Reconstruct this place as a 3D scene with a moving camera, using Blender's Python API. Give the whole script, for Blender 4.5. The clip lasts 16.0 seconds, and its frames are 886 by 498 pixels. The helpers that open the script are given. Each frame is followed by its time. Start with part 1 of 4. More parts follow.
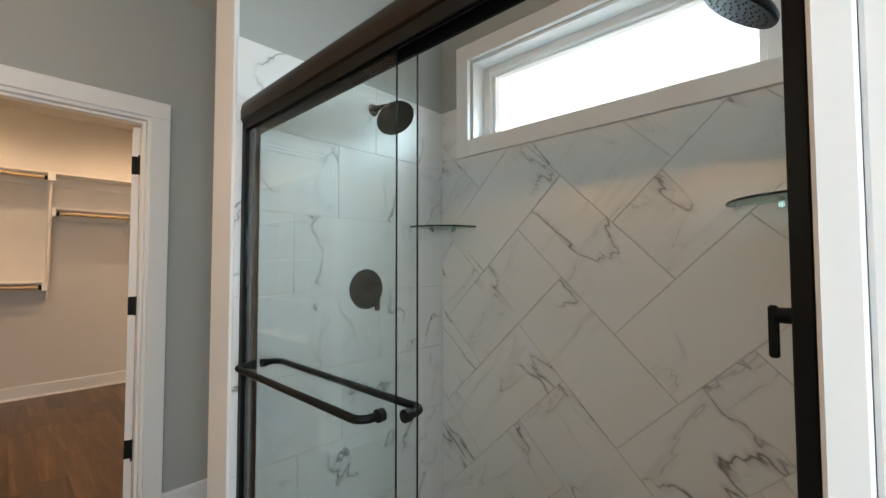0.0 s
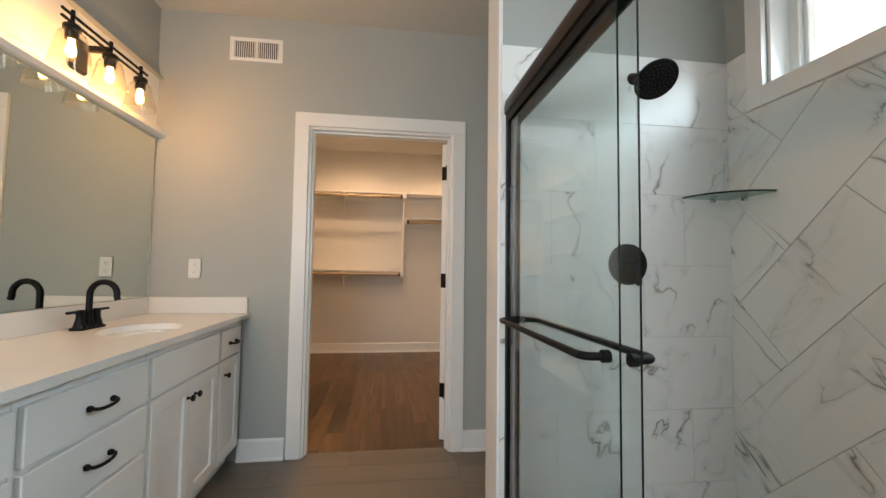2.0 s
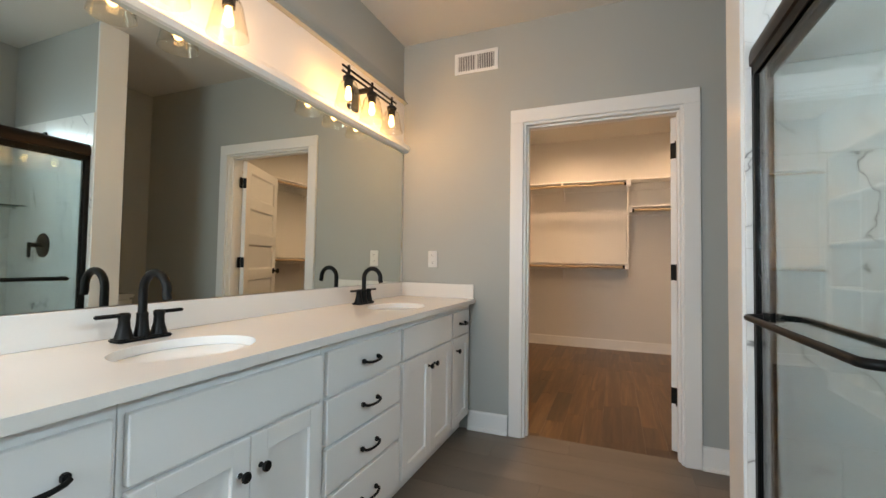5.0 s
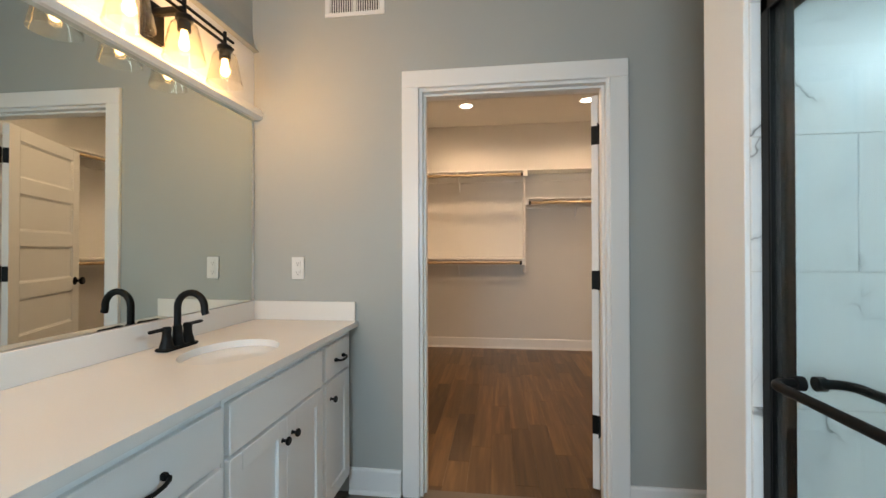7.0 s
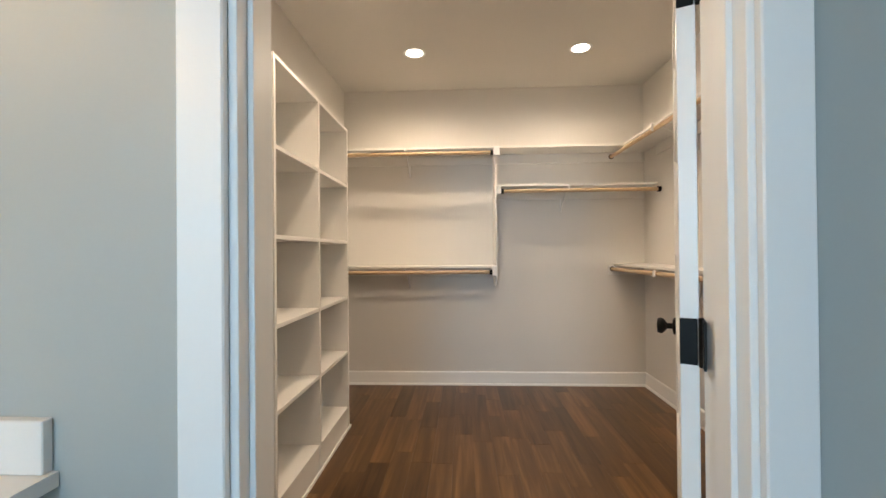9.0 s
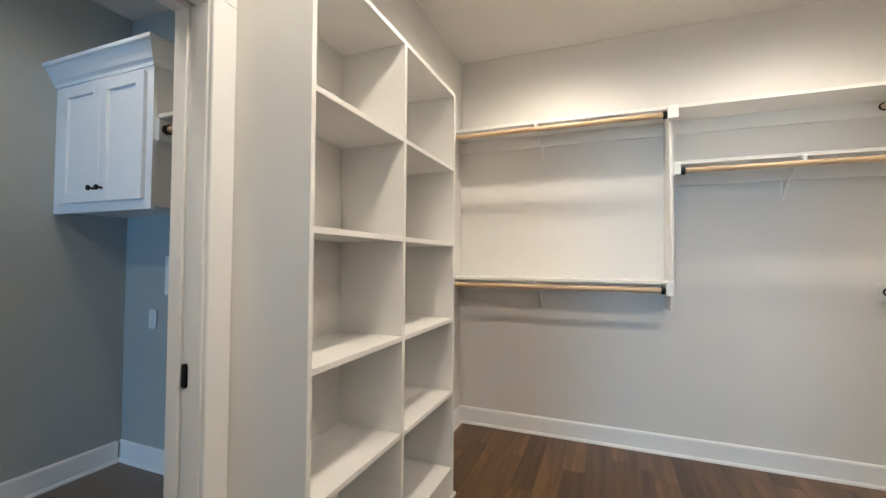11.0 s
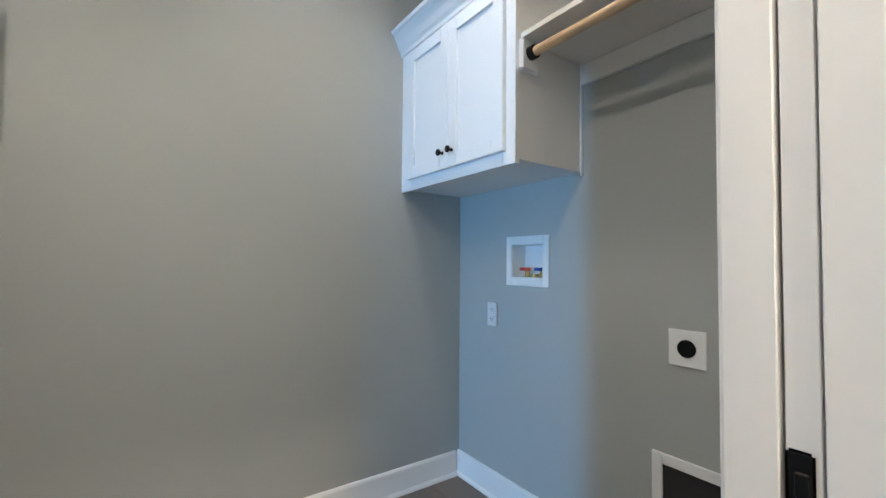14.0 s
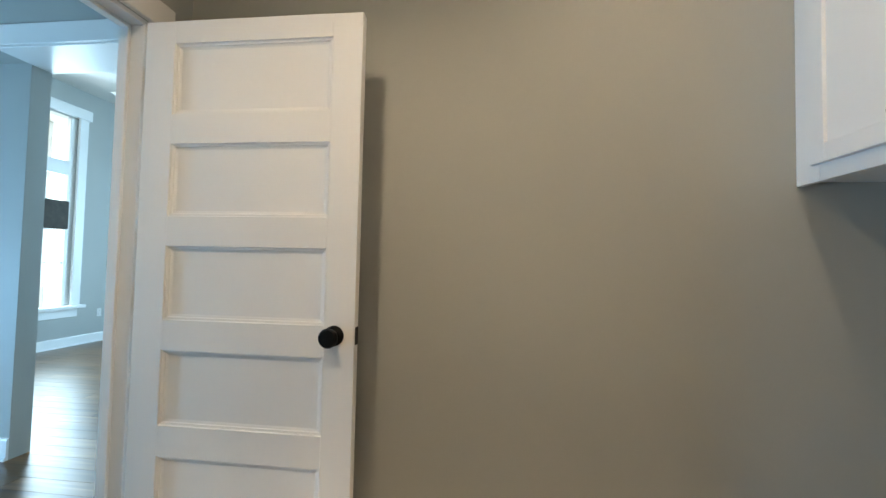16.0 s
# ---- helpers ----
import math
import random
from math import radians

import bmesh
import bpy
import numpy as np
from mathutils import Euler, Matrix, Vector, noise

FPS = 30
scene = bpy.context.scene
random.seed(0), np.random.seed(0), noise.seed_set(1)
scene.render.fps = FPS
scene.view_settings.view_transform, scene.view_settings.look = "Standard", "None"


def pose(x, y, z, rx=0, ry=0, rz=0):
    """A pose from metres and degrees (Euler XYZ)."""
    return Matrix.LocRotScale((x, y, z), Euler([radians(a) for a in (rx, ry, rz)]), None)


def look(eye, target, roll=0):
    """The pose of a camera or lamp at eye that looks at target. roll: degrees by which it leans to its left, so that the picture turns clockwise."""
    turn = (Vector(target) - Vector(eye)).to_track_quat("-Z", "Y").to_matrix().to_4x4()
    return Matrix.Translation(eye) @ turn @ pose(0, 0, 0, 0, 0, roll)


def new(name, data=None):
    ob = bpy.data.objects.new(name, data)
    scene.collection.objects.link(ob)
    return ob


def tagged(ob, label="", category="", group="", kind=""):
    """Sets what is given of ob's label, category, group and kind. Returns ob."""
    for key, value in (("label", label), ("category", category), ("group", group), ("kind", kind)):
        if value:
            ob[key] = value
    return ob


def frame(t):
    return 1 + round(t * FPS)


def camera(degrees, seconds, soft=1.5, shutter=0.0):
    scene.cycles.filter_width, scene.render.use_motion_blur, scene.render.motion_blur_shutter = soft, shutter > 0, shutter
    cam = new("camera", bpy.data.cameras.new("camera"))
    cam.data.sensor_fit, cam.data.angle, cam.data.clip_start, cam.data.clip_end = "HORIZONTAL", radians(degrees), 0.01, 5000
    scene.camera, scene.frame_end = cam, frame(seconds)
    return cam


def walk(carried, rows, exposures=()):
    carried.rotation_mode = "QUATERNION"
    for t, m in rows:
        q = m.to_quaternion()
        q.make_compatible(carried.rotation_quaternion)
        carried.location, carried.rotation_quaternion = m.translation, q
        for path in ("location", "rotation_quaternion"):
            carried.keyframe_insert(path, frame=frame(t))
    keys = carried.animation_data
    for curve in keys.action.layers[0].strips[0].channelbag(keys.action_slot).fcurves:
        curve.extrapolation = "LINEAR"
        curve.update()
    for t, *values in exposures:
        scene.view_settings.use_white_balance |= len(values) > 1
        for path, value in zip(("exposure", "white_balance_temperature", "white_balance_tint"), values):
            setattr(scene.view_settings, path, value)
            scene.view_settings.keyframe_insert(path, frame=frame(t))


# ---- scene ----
cam = camera(93.9, 16.0)
PATH = [
    (0, (0.381, 0.345, 1.295), (-0.986, 1.803, 1.373), -0.1),
    (0.5, (0.417, 0.373, 1.247), (-1.141, 1.624, 1.335), 0.0),
    (1, (0.466, 0.378, 1.202), (-1.272, 1.362, 1.297), 0.2),
    (1.5, (0.489, 0.409, 1.177), (-1.401, 1.057, 1.279), 0.5),
    (2, (0.523, 0.434, 1.156), (-1.457, 0.701, 1.258), 0.7),
    (2.5, (0.556, 0.455, 1.142), (-1.437, 0.333, 1.243), 1.0),
    (3, (0.574, 0.482, 1.123), (-1.367, 0.013, 1.223), 1.1),
    (3.5, (0.587, 0.507, 1.104), (-1.271, -0.227, 1.199), 1.3),
    (5.8, (0.47, 0.415, 1.179), (-1.381, -0.34, 1.232), 0.5),
    (6, (0.42, 0.356, 1.195), (-1.469, -0.3, 1.233), 0.2),
    (6.5, (0.188, 0.347, 1.219), (-1.76, -0.103, 1.24), 0.1),
    (7, (-0.099, 0.32, 1.238), (-2.082, 0.061, 1.246), -0.2),
    (7.5, (-0.406, 0.282, 1.269), (-2.401, 0.136, 1.273), -0.3),
    (8, (-0.733, 0.293, 1.273), (-2.731, 0.206, 1.275), -0.4),
    (8.2, (-0.87, 0.31, 1.281), (-2.868, 0.234, 1.289), -0.5),
    (10.3, (-2.108, 0.365, 1.261), (-4.074, 0.0, 1.304), 0.1),
    (10.5, (-2.163, 0.346, 1.266), (-4.109, -0.114, 1.308), 0.2),
    (11, (-2.298, 0.288, 1.263), (-4.157, -0.449, 1.317), 0.4),
    (11.5, (-2.395, 0.175, 1.234), (-4.121, -0.833, 1.295), 0.7),
    (12, (-2.47, -0.017, 1.239), (-4.059, -1.23, 1.303), 0.8),
    (12.5, (-2.511, -0.227, 1.239), (-3.991, -1.57, 1.299), 0.8),
    (13, (-2.528, -0.416, 1.236), (-3.929, -1.844, 1.285), 0.7),
    (13.5, (-2.556, -0.589, 1.177), (-3.857, -2.107, 1.234), 0.6),
    (14, (-2.591, -0.718, 1.149), (-3.743, -2.352, 1.215), 0.5),
    (14.5, (-2.626, -0.792, 1.169), (-3.545, -2.567, 1.235), 0.4),
    (15, (-2.668, -0.856, 1.185), (-3.265, -2.763, 1.262), 0.7),
    (15.5, (-2.655, -0.945, 1.202), (-2.864, -2.933, 1.275), 1.0),
    (16, (-2.608, -1.048, 1.214), (-2.379, -3.034, 1.292), 1.2),
]
EXPOSURES = [(0.0, -0.4, 8500, 24), (0.5, -0.3, 8500, 24), (2.0, -0.35, 8800, 26), (3.5, -0.3, 8600, 25), (6.0, -0.3, 8300, 23), (8.2, -0.05, 6900, 15), (10.3, 0.3, 5700, 8), (11.5, 0.4, 5300, 6), (13.0, 0.7, 5050, 5), (14.0, 1.15, 5350, 7), (14.6, 1.35, 5800, 8), (15.3, 1.2, 6300, 9), (16.0, 0.85, 6900, 10)]
walk(cam, [(t, look(eye, target, roll)) for t, eye, target, roll in PATH], EXPOSURES)

# ---- world, sun, large lights ----
world = bpy.data.worlds.new("world")
scene.world = world
world.use_nodes = True
_wn = world.node_tree
_sky = _wn.nodes.new("ShaderNodeTexSky")
_sky.sky_type, _sky.sun_disc = "NISHITA", False
_sky.sun_elevation, _sky.sun_rotation = radians(48), radians(150)
_wn.links.new(_sky.outputs[0], _wn.nodes["Background"].inputs[0])
_wn.nodes["Background"].inputs[1].default_value = 0.12


def lamp(name, kind, place, watts, colour, target=None, size=(0.1, 0.1), spread=180, angle=100):
    data = bpy.data.lights.new(name, kind)
    data.energy, data.color = watts, colour
    if kind == "AREA":
        data.shape, data.size, data.size_y, data.spread = "RECTANGLE", size[0], size[1], radians(spread)
    elif kind == "SPOT":
        data.shadow_soft_size, data.spot_size, data.spot_blend = size[0], radians(angle), 0.7
    elif kind == "SUN":
        data.angle = radians(size[0])
    else:
        data.shadow_soft_size = size[0]
    ob = new(name, data)
    ob.matrix_world = look(place, target) if target else pose(*place)
    return ob


CZ, BZ, LZ = 2.83, 2.74, 2.79  # ceilings of closet, bath, laundry
DAY = (0.51, 0.78, 1.0)
WARM = (1.0, 0.57, 0.19)
CAN = (1.0, 0.78, 0.55)
lamp("sun", "SUN", (0, 0, 10), 2.0, (1.0, 0.95, 0.88), (-3.2, 5.6, 0), (0.5, 0))
lamp("shower_window_light", "AREA", (-0.315, 2.06, 2.06), 15, (0.40, 0.74, 1.0), (-0.315, 0.0, 1.1), (1.05, 0.27), 115)
# Daylight added at an unseen opening east of the bath; no window is known.
lamp("bath_fill_daylight", "AREA", (1.78, -0.2, 1.55), 70, DAY, (-0.6, 0.1, 1.0), (0.8, 1.3))
lamp("living_window_light", "AREA", (3.05, -5.6, 1.9), 60, DAY, (0.0, -4.0, 1.2), (1.1, 2.5))
# Added daylight fill from the unseen south side, for the hall wall and floor.
lamp("living_south_fill", "AREA", (-0.4, -8.4, 1.7), 160, (0.38, 0.70, 1.0), (-0.6, -3.0, 1.2), (2.0, 2.2))
# Added narrow unseen daylight strip, placed to shape the blue patch in the laundry.
lamp("living_east_fill", "AREA", (3.06, -1.31, 0.75), 92, (0.29, 0.62, 1.0), (-3.0, -2.1, 0.5), (0.22, 1.3))
for _x in (-1.715, -1.485, -1.255, -0.515, -0.285, -0.055):
    lamp("vanity_bulb_light", "POINT", (_x, -0.82, 2.02), 3.3, WARM, None, (0.022, 0))
for _x, _y, _w in ((-4.64, -0.01, 30), (-4.64, 1.27, 24), (-2.98, 0.05, 36), (-2.98, 1.29, 24)):
    lamp("closet_can_light", "SPOT", (_x, _y, CZ - 0.03), 1.75 * _w, CAN, (_x, _y, 0), (0.07, 0), angle=165)
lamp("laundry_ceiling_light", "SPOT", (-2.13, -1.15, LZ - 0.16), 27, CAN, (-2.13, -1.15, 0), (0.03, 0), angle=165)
lamp("laundry_can_light", "SPOT", (-3.22, -1.72, LZ - 0.03), 16, CAN, (-3.22, -1.72, 0), (0.06, 0), angle=165)


# ---- materials ----
def ramp(nt, fac, stops):
    r = nt.nodes.new("ShaderNodeValToRGB")
    el = r.color_ramp.elements
    while len(el) < len(stops):
        el.new(0.5)
    for e, (p, c) in zip(el, stops):
        e.position, e.color = p, (*c, 1)
    nt.links.new(fac, r.inputs[0])
    return r.outputs[0]


def material(name, base, rough=0.5, metal=0.0, vary=0.04, grain=60.0, bump=0.05, rand=0.0, coat=0.0, detail=3, spec=0.5):
    """A painted, metal or stone surface: two scales of slight variation, fine relief, and a tint for each object."""
    m = bpy.data.materials.new(name)
    m.use_nodes = True
    nt = m.node_tree
    b = nt.nodes["Principled BSDF"]
    geo = nt.nodes.new("ShaderNodeNewGeometry")
    n1 = nt.nodes.new("ShaderNodeTexNoise")
    n1.inputs["Scale"].default_value, n1.inputs["Detail"].default_value = 1.7, 2
    n2 = nt.nodes.new("ShaderNodeTexNoise")
    n2.inputs["Scale"].default_value, n2.inputs["Detail"].default_value = grain, detail
    for n in (n1, n2):
        nt.links.new(geo.outputs["Position"], n.inputs["Vector"])
    mix = nt.nodes.new("ShaderNodeMath")
    mix.operation = "MULTIPLY_ADD"
    mix.inputs[1].default_value = 0.35
    nt.links.new(n2.outputs[0], mix.inputs[0])
    nt.links.new(n1.outputs[0], mix.inputs[2])
    last = mix.outputs[0]
    if rand:
        info = nt.nodes.new("ShaderNodeObjectInfo")
        add = nt.nodes.new("ShaderNodeMath")
        add.operation = "MULTIPLY_ADD"
        add.inputs[1].default_value = rand
        nt.links.new(info.outputs["Random"], add.inputs[0])
        nt.links.new(last, add.inputs[2])
        last = add.outputs[0]
    lo = tuple(max(0, c * (1 - vary)) for c in base)
    hi = tuple(min(1, c * (1 + vary)) for c in base)
    nt.links.new(ramp(nt, last, [(0.35, lo), (1.0 + rand * 0.6, hi)]), b.inputs["Base Color"])
    b.inputs["Roughness"].default_value, b.inputs["Metallic"].default_value = rough, metal
    b.inputs["Specular IOR Level"].default_value = spec
    b.inputs["Coat Weight"].default_value = coat
    if bump:
        bp = nt.nodes.new("ShaderNodeBump")
        bp.inputs["Strength"].default_value, bp.inputs["Distance"].default_value = bump, 0.002
        nt.links.new(n2.outputs[0], bp.inputs["Height"])
        nt.links.new(bp.outputs[0], b.inputs["Normal"])
    return m


def marble_material():
    """White glazed tile with soft grey clouds and thin branching veins, shifted and turned from tile to tile."""
    m = bpy.data.materials.new("marble_tile")
    m.use_nodes = True
    nt = m.node_tree
    b = nt.nodes["Principled BSDF"]
    geo, info = nt.nodes.new("ShaderNodeNewGeometry"), nt.nodes.new("ShaderNodeObjectInfo")
    comb = nt.nodes.new("ShaderNodeCombineXYZ")
    for i in range(3):
        nt.links.new(info.outputs["Random"], comb.inputs[i])
    shift = nt.nodes.new("ShaderNodeVectorMath")
    shift.operation = "MULTIPLY_ADD"
    shift.inputs[1].default_value = (37, 53, 71)
    nt.links.new(comb.outputs[0], shift.inputs[0])
    nt.links.new(geo.outputs["Position"], shift.inputs[2])

    def noise(vec, scale, detail, rough=0.5, distort=0.0):
        n = nt.nodes.new("ShaderNodeTexNoise")
        n.inputs["Scale"].default_value, n.inputs["Detail"].default_value = scale, detail
        n.inputs["Roughness"].default_value, n.inputs["Distortion"].default_value = rough, distort
        nt.links.new(vec, n.inputs["Vector"])
        return n.outputs[0]

    def span(value, lo, hi, a, z):
        r = nt.nodes.new("ShaderNodeMapRange")
        r.interpolation_type = "SMOOTHSTEP"
        for key, v in (("From Min", lo), ("From Max", hi), ("To Min", a), ("To Max", z)):
            r.inputs[key].default_value = v
        nt.links.new(value, r.inputs["Value"])
        return r.outputs[0]

    def op(kind, a, c):
        n = nt.nodes.new("ShaderNodeMath")
        n.operation = kind
        for k, v in enumerate((a, c)):
            if isinstance(v, (int, float)):
                n.inputs[k].default_value = v
            else:
                nt.links.new(v, n.inputs[k])
        return n.outputs[0]

    def veins(turn, stretch, scale, width, lo, hi, cloud):
        """Level lines of a drawn-out noise run mostly one way; a second noise breaks and thins them."""
        mp = nt.nodes.new("ShaderNodeMapping")
        mp.inputs["Rotation"].default_value = tuple(radians(v) for v in turn)
        nt.links.new(shift.outputs[0], mp.inputs["Vector"])
        st = nt.nodes.new("ShaderNodeVectorMath")
        st.operation = "MULTIPLY"
        st.inputs[1].default_value = stretch
        nt.links.new(mp.outputs[0], st.inputs[0])
        n = noise(st.outputs[0], scale, 4, 0.48, 0.12)
        gap = op("ABSOLUTE", op("SUBTRACT", n, 0.5), 0.0)
        mask = span(noise(st.outputs[0], 1.5, 2), lo, hi, 0.0, 1.0)
        line = span(op("DIVIDE", gap, op("ADD", op("MULTIPLY", mask, width), 0.0012)), 0.0, 1.0, 1.0, 0.0)
        haze = op("MULTIPLY", span(gap, 0.0, cloud, 1.0, 0.0), mask)
        return op("MULTIPLY", line, op("ADD", op("MULTIPLY", mask, 0.9), 0.0)), haze

    l1, h1 = veins((25, 48, 10), (0.55, 1.8, 2.6), 1.5, 0.009, 0.45, 0.65, 0.040)
    l2, h2 = veins((-40, -28, 35), (0.6, 2.1, 2.5), 1.9, 0.008, 0.47, 0.66, 0.034)
    fine, haze = op("MAXIMUM", l1, l2), op("MAXIMUM", h1, h2)
    col = nt.nodes.new("ShaderNodeMix")
    col.data_type = "RGBA"
    col.inputs["A"].default_value, col.inputs["B"].default_value = (0.80, 0.80, 0.785, 1), (0.50, 0.50, 0.495, 1)
    nt.links.new(op("MULTIPLY", haze, 0.65), col.inputs["Factor"])
    col2 = nt.nodes.new("ShaderNodeMix")
    col2.data_type = "RGBA"
    col2.inputs["B"].default_value = (0.20, 0.19, 0.18, 1)
    nt.links.new(col.outputs["Result"], col2.inputs["A"])
    nt.links.new(fine, col2.inputs["Factor"])
    nt.links.new(col2.outputs["Result"], b.inputs["Base Color"])
    nt.links.new(span(noise(shift.outputs[0], 30.0, 3), 0.3, 0.7, 0.17, 0.26), b.inputs["Roughness"])
    return m


def wood_material(name, dark, mid, light, along, rough=0.35, stretch=9.0, boards=0.10):
    """Boards: long grain along one axis, each board of its own tone, with pores and a satin finish."""
    m = bpy.data.materials.new(name)
    m.use_nodes = True
    nt = m.node_tree
    b = nt.nodes["Principled BSDF"]
    geo, info = nt.nodes.new("ShaderNodeNewGeometry"), nt.nodes.new("ShaderNodeObjectInfo")
    sc = nt.nodes.new("ShaderNodeVectorMath")
    sc.operation = "MULTIPLY"
    v = [stretch * 4, stretch * 4, stretch * 4]
    v[along] = 2.2
    sc.inputs[1].default_value = v
    nt.links.new(geo.outputs["Position"], sc.inputs[0])
    jump = nt.nodes.new("ShaderNodeVectorMath")
    jump.operation = "ADD"
    comb = nt.nodes.new("ShaderNodeCombineXYZ")
    big = nt.nodes.new("ShaderNodeMath")
    big.operation = "MULTIPLY"
    big.inputs[1].default_value = 90
    nt.links.new(info.outputs["Random"], big.inputs[0])
    nt.links.new(big.outputs[0], comb.inputs[along])
    nt.links.new(big.outputs[0], comb.inputs[2])
    nt.links.new(sc.outputs[0], jump.inputs[0])
    nt.links.new(comb.outputs[0], jump.inputs[1])
    n = nt.nodes.new("ShaderNodeTexNoise")
    n.inputs["Scale"].default_value, n.inputs["Detail"].default_value, n.inputs["Distortion"].default_value = 1.0, 5, 0.6
    nt.links.new(jump.outputs[0], n.inputs["Vector"])
    mix = nt.nodes.new("ShaderNodeMath")
    mix.operation = "MULTIPLY_ADD"
    mix.inputs[1].default_value = 0.48
    off = nt.nodes.new("ShaderNodeMath")
    off.operation = "MULTIPLY_ADD"
    off.inputs[1].default_value = boards
    flame = nt.nodes.new("ShaderNodeTexNoise")
    flame.inputs["Scale"].default_value, flame.inputs["Detail"].default_value, flame.inputs["Distortion"].default_value = 0.22, 3, 1.4
    nt.links.new(jump.outputs[0], flame.inputs["Vector"])
    cloud = nt.nodes.new("ShaderNodeMath")
    cloud.operation = "MULTIPLY_ADD"
    cloud.inputs[1].default_value, cloud.inputs[2].default_value = 0.62, -0.10 - boards / 2
    nt.links.new(flame.outputs[0], cloud.inputs[0])
    nt.links.new(cloud.outputs[0], off.inputs[2])
    nt.links.new(info.outputs["Random"], off.inputs[0])
    nt.links.new(n.outputs[0], mix.inputs[0])
    nt.links.new(off.outputs[0], mix.inputs[2])
    nt.links.new(ramp(nt, mix.outputs[0], [(0.22, dark), (0.48, mid), (0.72, light)]), b.inputs["Base Color"])
    b.inputs["Roughness"].default_value = rough
    bp = nt.nodes.new("ShaderNodeBump")
    bp.inputs["Strength"].default_value, bp.inputs["Distance"].default_value = 0.12, 0.001
    nt.links.new(n.outputs[0], bp.inputs["Height"])
    nt.links.new(bp.outputs[0], b.inputs["Normal"])
    return m


def pane_material(name, tint, base=0.04):
    """Clear sheet glass: light goes straight through, and a Fresnel share is mirrored."""
    m = bpy.data.materials.new(name)
    m.use_nodes = True
    nt = m.node_tree
    out = nt.nodes["Material Output"]
    t, g, f, p, k, mx = (nt.nodes.new("ShaderNode" + n) for n in ("BsdfTransparent", "BsdfGlossy", "LayerWeight", "Math", "Math", "MixShader"))
    t.inputs[0].default_value, g.inputs["Roughness"].default_value = (*tint, 1), 0.0
    p.operation, k.operation = "POWER", "MULTIPLY_ADD"
    p.inputs[1].default_value, k.inputs[1].default_value, k.inputs[2].default_value = 5.0, 0.9, base
    nt.links.new(f.outputs["Facing"], p.inputs[0])
    nt.links.new(p.outputs[0], k.inputs[0])
    nt.links.new(k.outputs[0], mx.inputs[0])
    nt.links.new(t.outputs[0], mx.inputs[1])
    nt.links.new(g.outputs[0], mx.inputs[2])
    nt.links.new(mx.outputs[0], out.inputs[0])
    return m


def glow_material(name, colour, strength):
    m = bpy.data.materials.new(name)
    m.use_nodes = True
    b = m.node_tree.nodes["Principled BSDF"]
    b.inputs["Base Color"].default_value = (*colour, 1)
    b.inputs["Emission Color"].default_value, b.inputs["Emission Strength"].default_value = (*colour, 1), strength
    return m


WALL = material("grey_wall_paint", (0.394, 0.408, 0.388), 0.55, vary=0.03, grain=140, bump=0.06)
CLOSET = material("pale_closet_paint", (0.70, 0.68, 0.645), 0.6, vary=0.02, grain=140, bump=0.06)
CEIL = material("ceiling_paint", (0.64, 0.62, 0.58), 0.75, vary=0.02, grain=180, bump=0.10)
WHITE = material("white_trim_paint", (0.80, 0.80, 0.79), 0.32, vary=0.02, grain=90, bump=0.03)
CABINET = material("white_cabinet_paint", (0.80, 0.80, 0.79), 0.34, vary=0.015, grain=120, bump=0.03)
SHELFW = material("white_shelf_paint", (0.76, 0.745, 0.71), 0.42, vary=0.02, grain=90, bump=0.03)
BLACK = material("matte_black_metal", (0.005, 0.005, 0.005), 0.46, 0.0, vary=0.2, grain=200, bump=0.02, spec=0.18)
BRONZE = material("dark_bronze_metal", (0.024, 0.014, 0.010), 0.40, 0.6, vary=0.25, grain=150, bump=0.03)
QUARTZ = material("pale_quartz", (0.76, 0.735, 0.70), 0.24, vary=0.04, grain=260, bump=0.0)
PORCELAIN = material("white_porcelain", (0.83, 0.83, 0.82), 0.08, vary=0.01, bump=0.0, coat=0.4)
PLASTIC = material("white_plastic", (0.80, 0.80, 0.78), 0.3, vary=0.01, bump=0.0)
# Dark joints and rubber; also stands in for shade inside slots and hollows.
DARKGAP = material("dark_joint_rubber_shade", (0.02, 0.02, 0.02), 0.7, vary=0.1)
GROUT = material("pale_grout", (0.68, 0.66, 0.63), 0.85, vary=0.06, grain=200)
CHROME = material("chrome_metal", (0.75, 0.75, 0.76), 0.12, 1.0, vary=0.02, bump=0.0)
BRASS = material("brass_fitting", (0.55, 0.38, 0.14), 0.3, 1.0, vary=0.1)
RED = material("red_plastic", (0.45, 0.03, 0.02), 0.4)
BLUE = material("blue_plastic", (0.02, 0.07, 0.35), 0.4)
FLOORTILE = wood_material("taupe_plank_tile", (0.128, 0.103, 0.084), (0.158, 0.128, 0.104), (0.190, 0.156, 0.128), 1, 0.42, 2.0)
JOINT = material("dark_oak_joint", (0.050, 0.024, 0.010), 0.7, vary=0.1)
FLOORGROUT = material("taupe_grout", (0.138, 0.113, 0.093), 0.8, vary=0.1)
MARBLE = marble_material()
OAK = wood_material("brown_oak_floor", (0.042, 0.020, 0.0076), (0.114, 0.057, 0.0210), (0.240, 0.128, 0.050), 0, 0.32, 9.0, 0.25)
ROD = wood_material("pale_wood_rod", (0.46, 0.32, 0.18), (0.55, 0.40, 0.24), (0.62, 0.47, 0.30), 1, 0.35, 5.0)
MANTEL = wood_material("dark_stained_wood", (0.05, 0.04, 0.032), (0.08, 0.064, 0.05), (0.11, 0.09, 0.07), 0, 0.5)
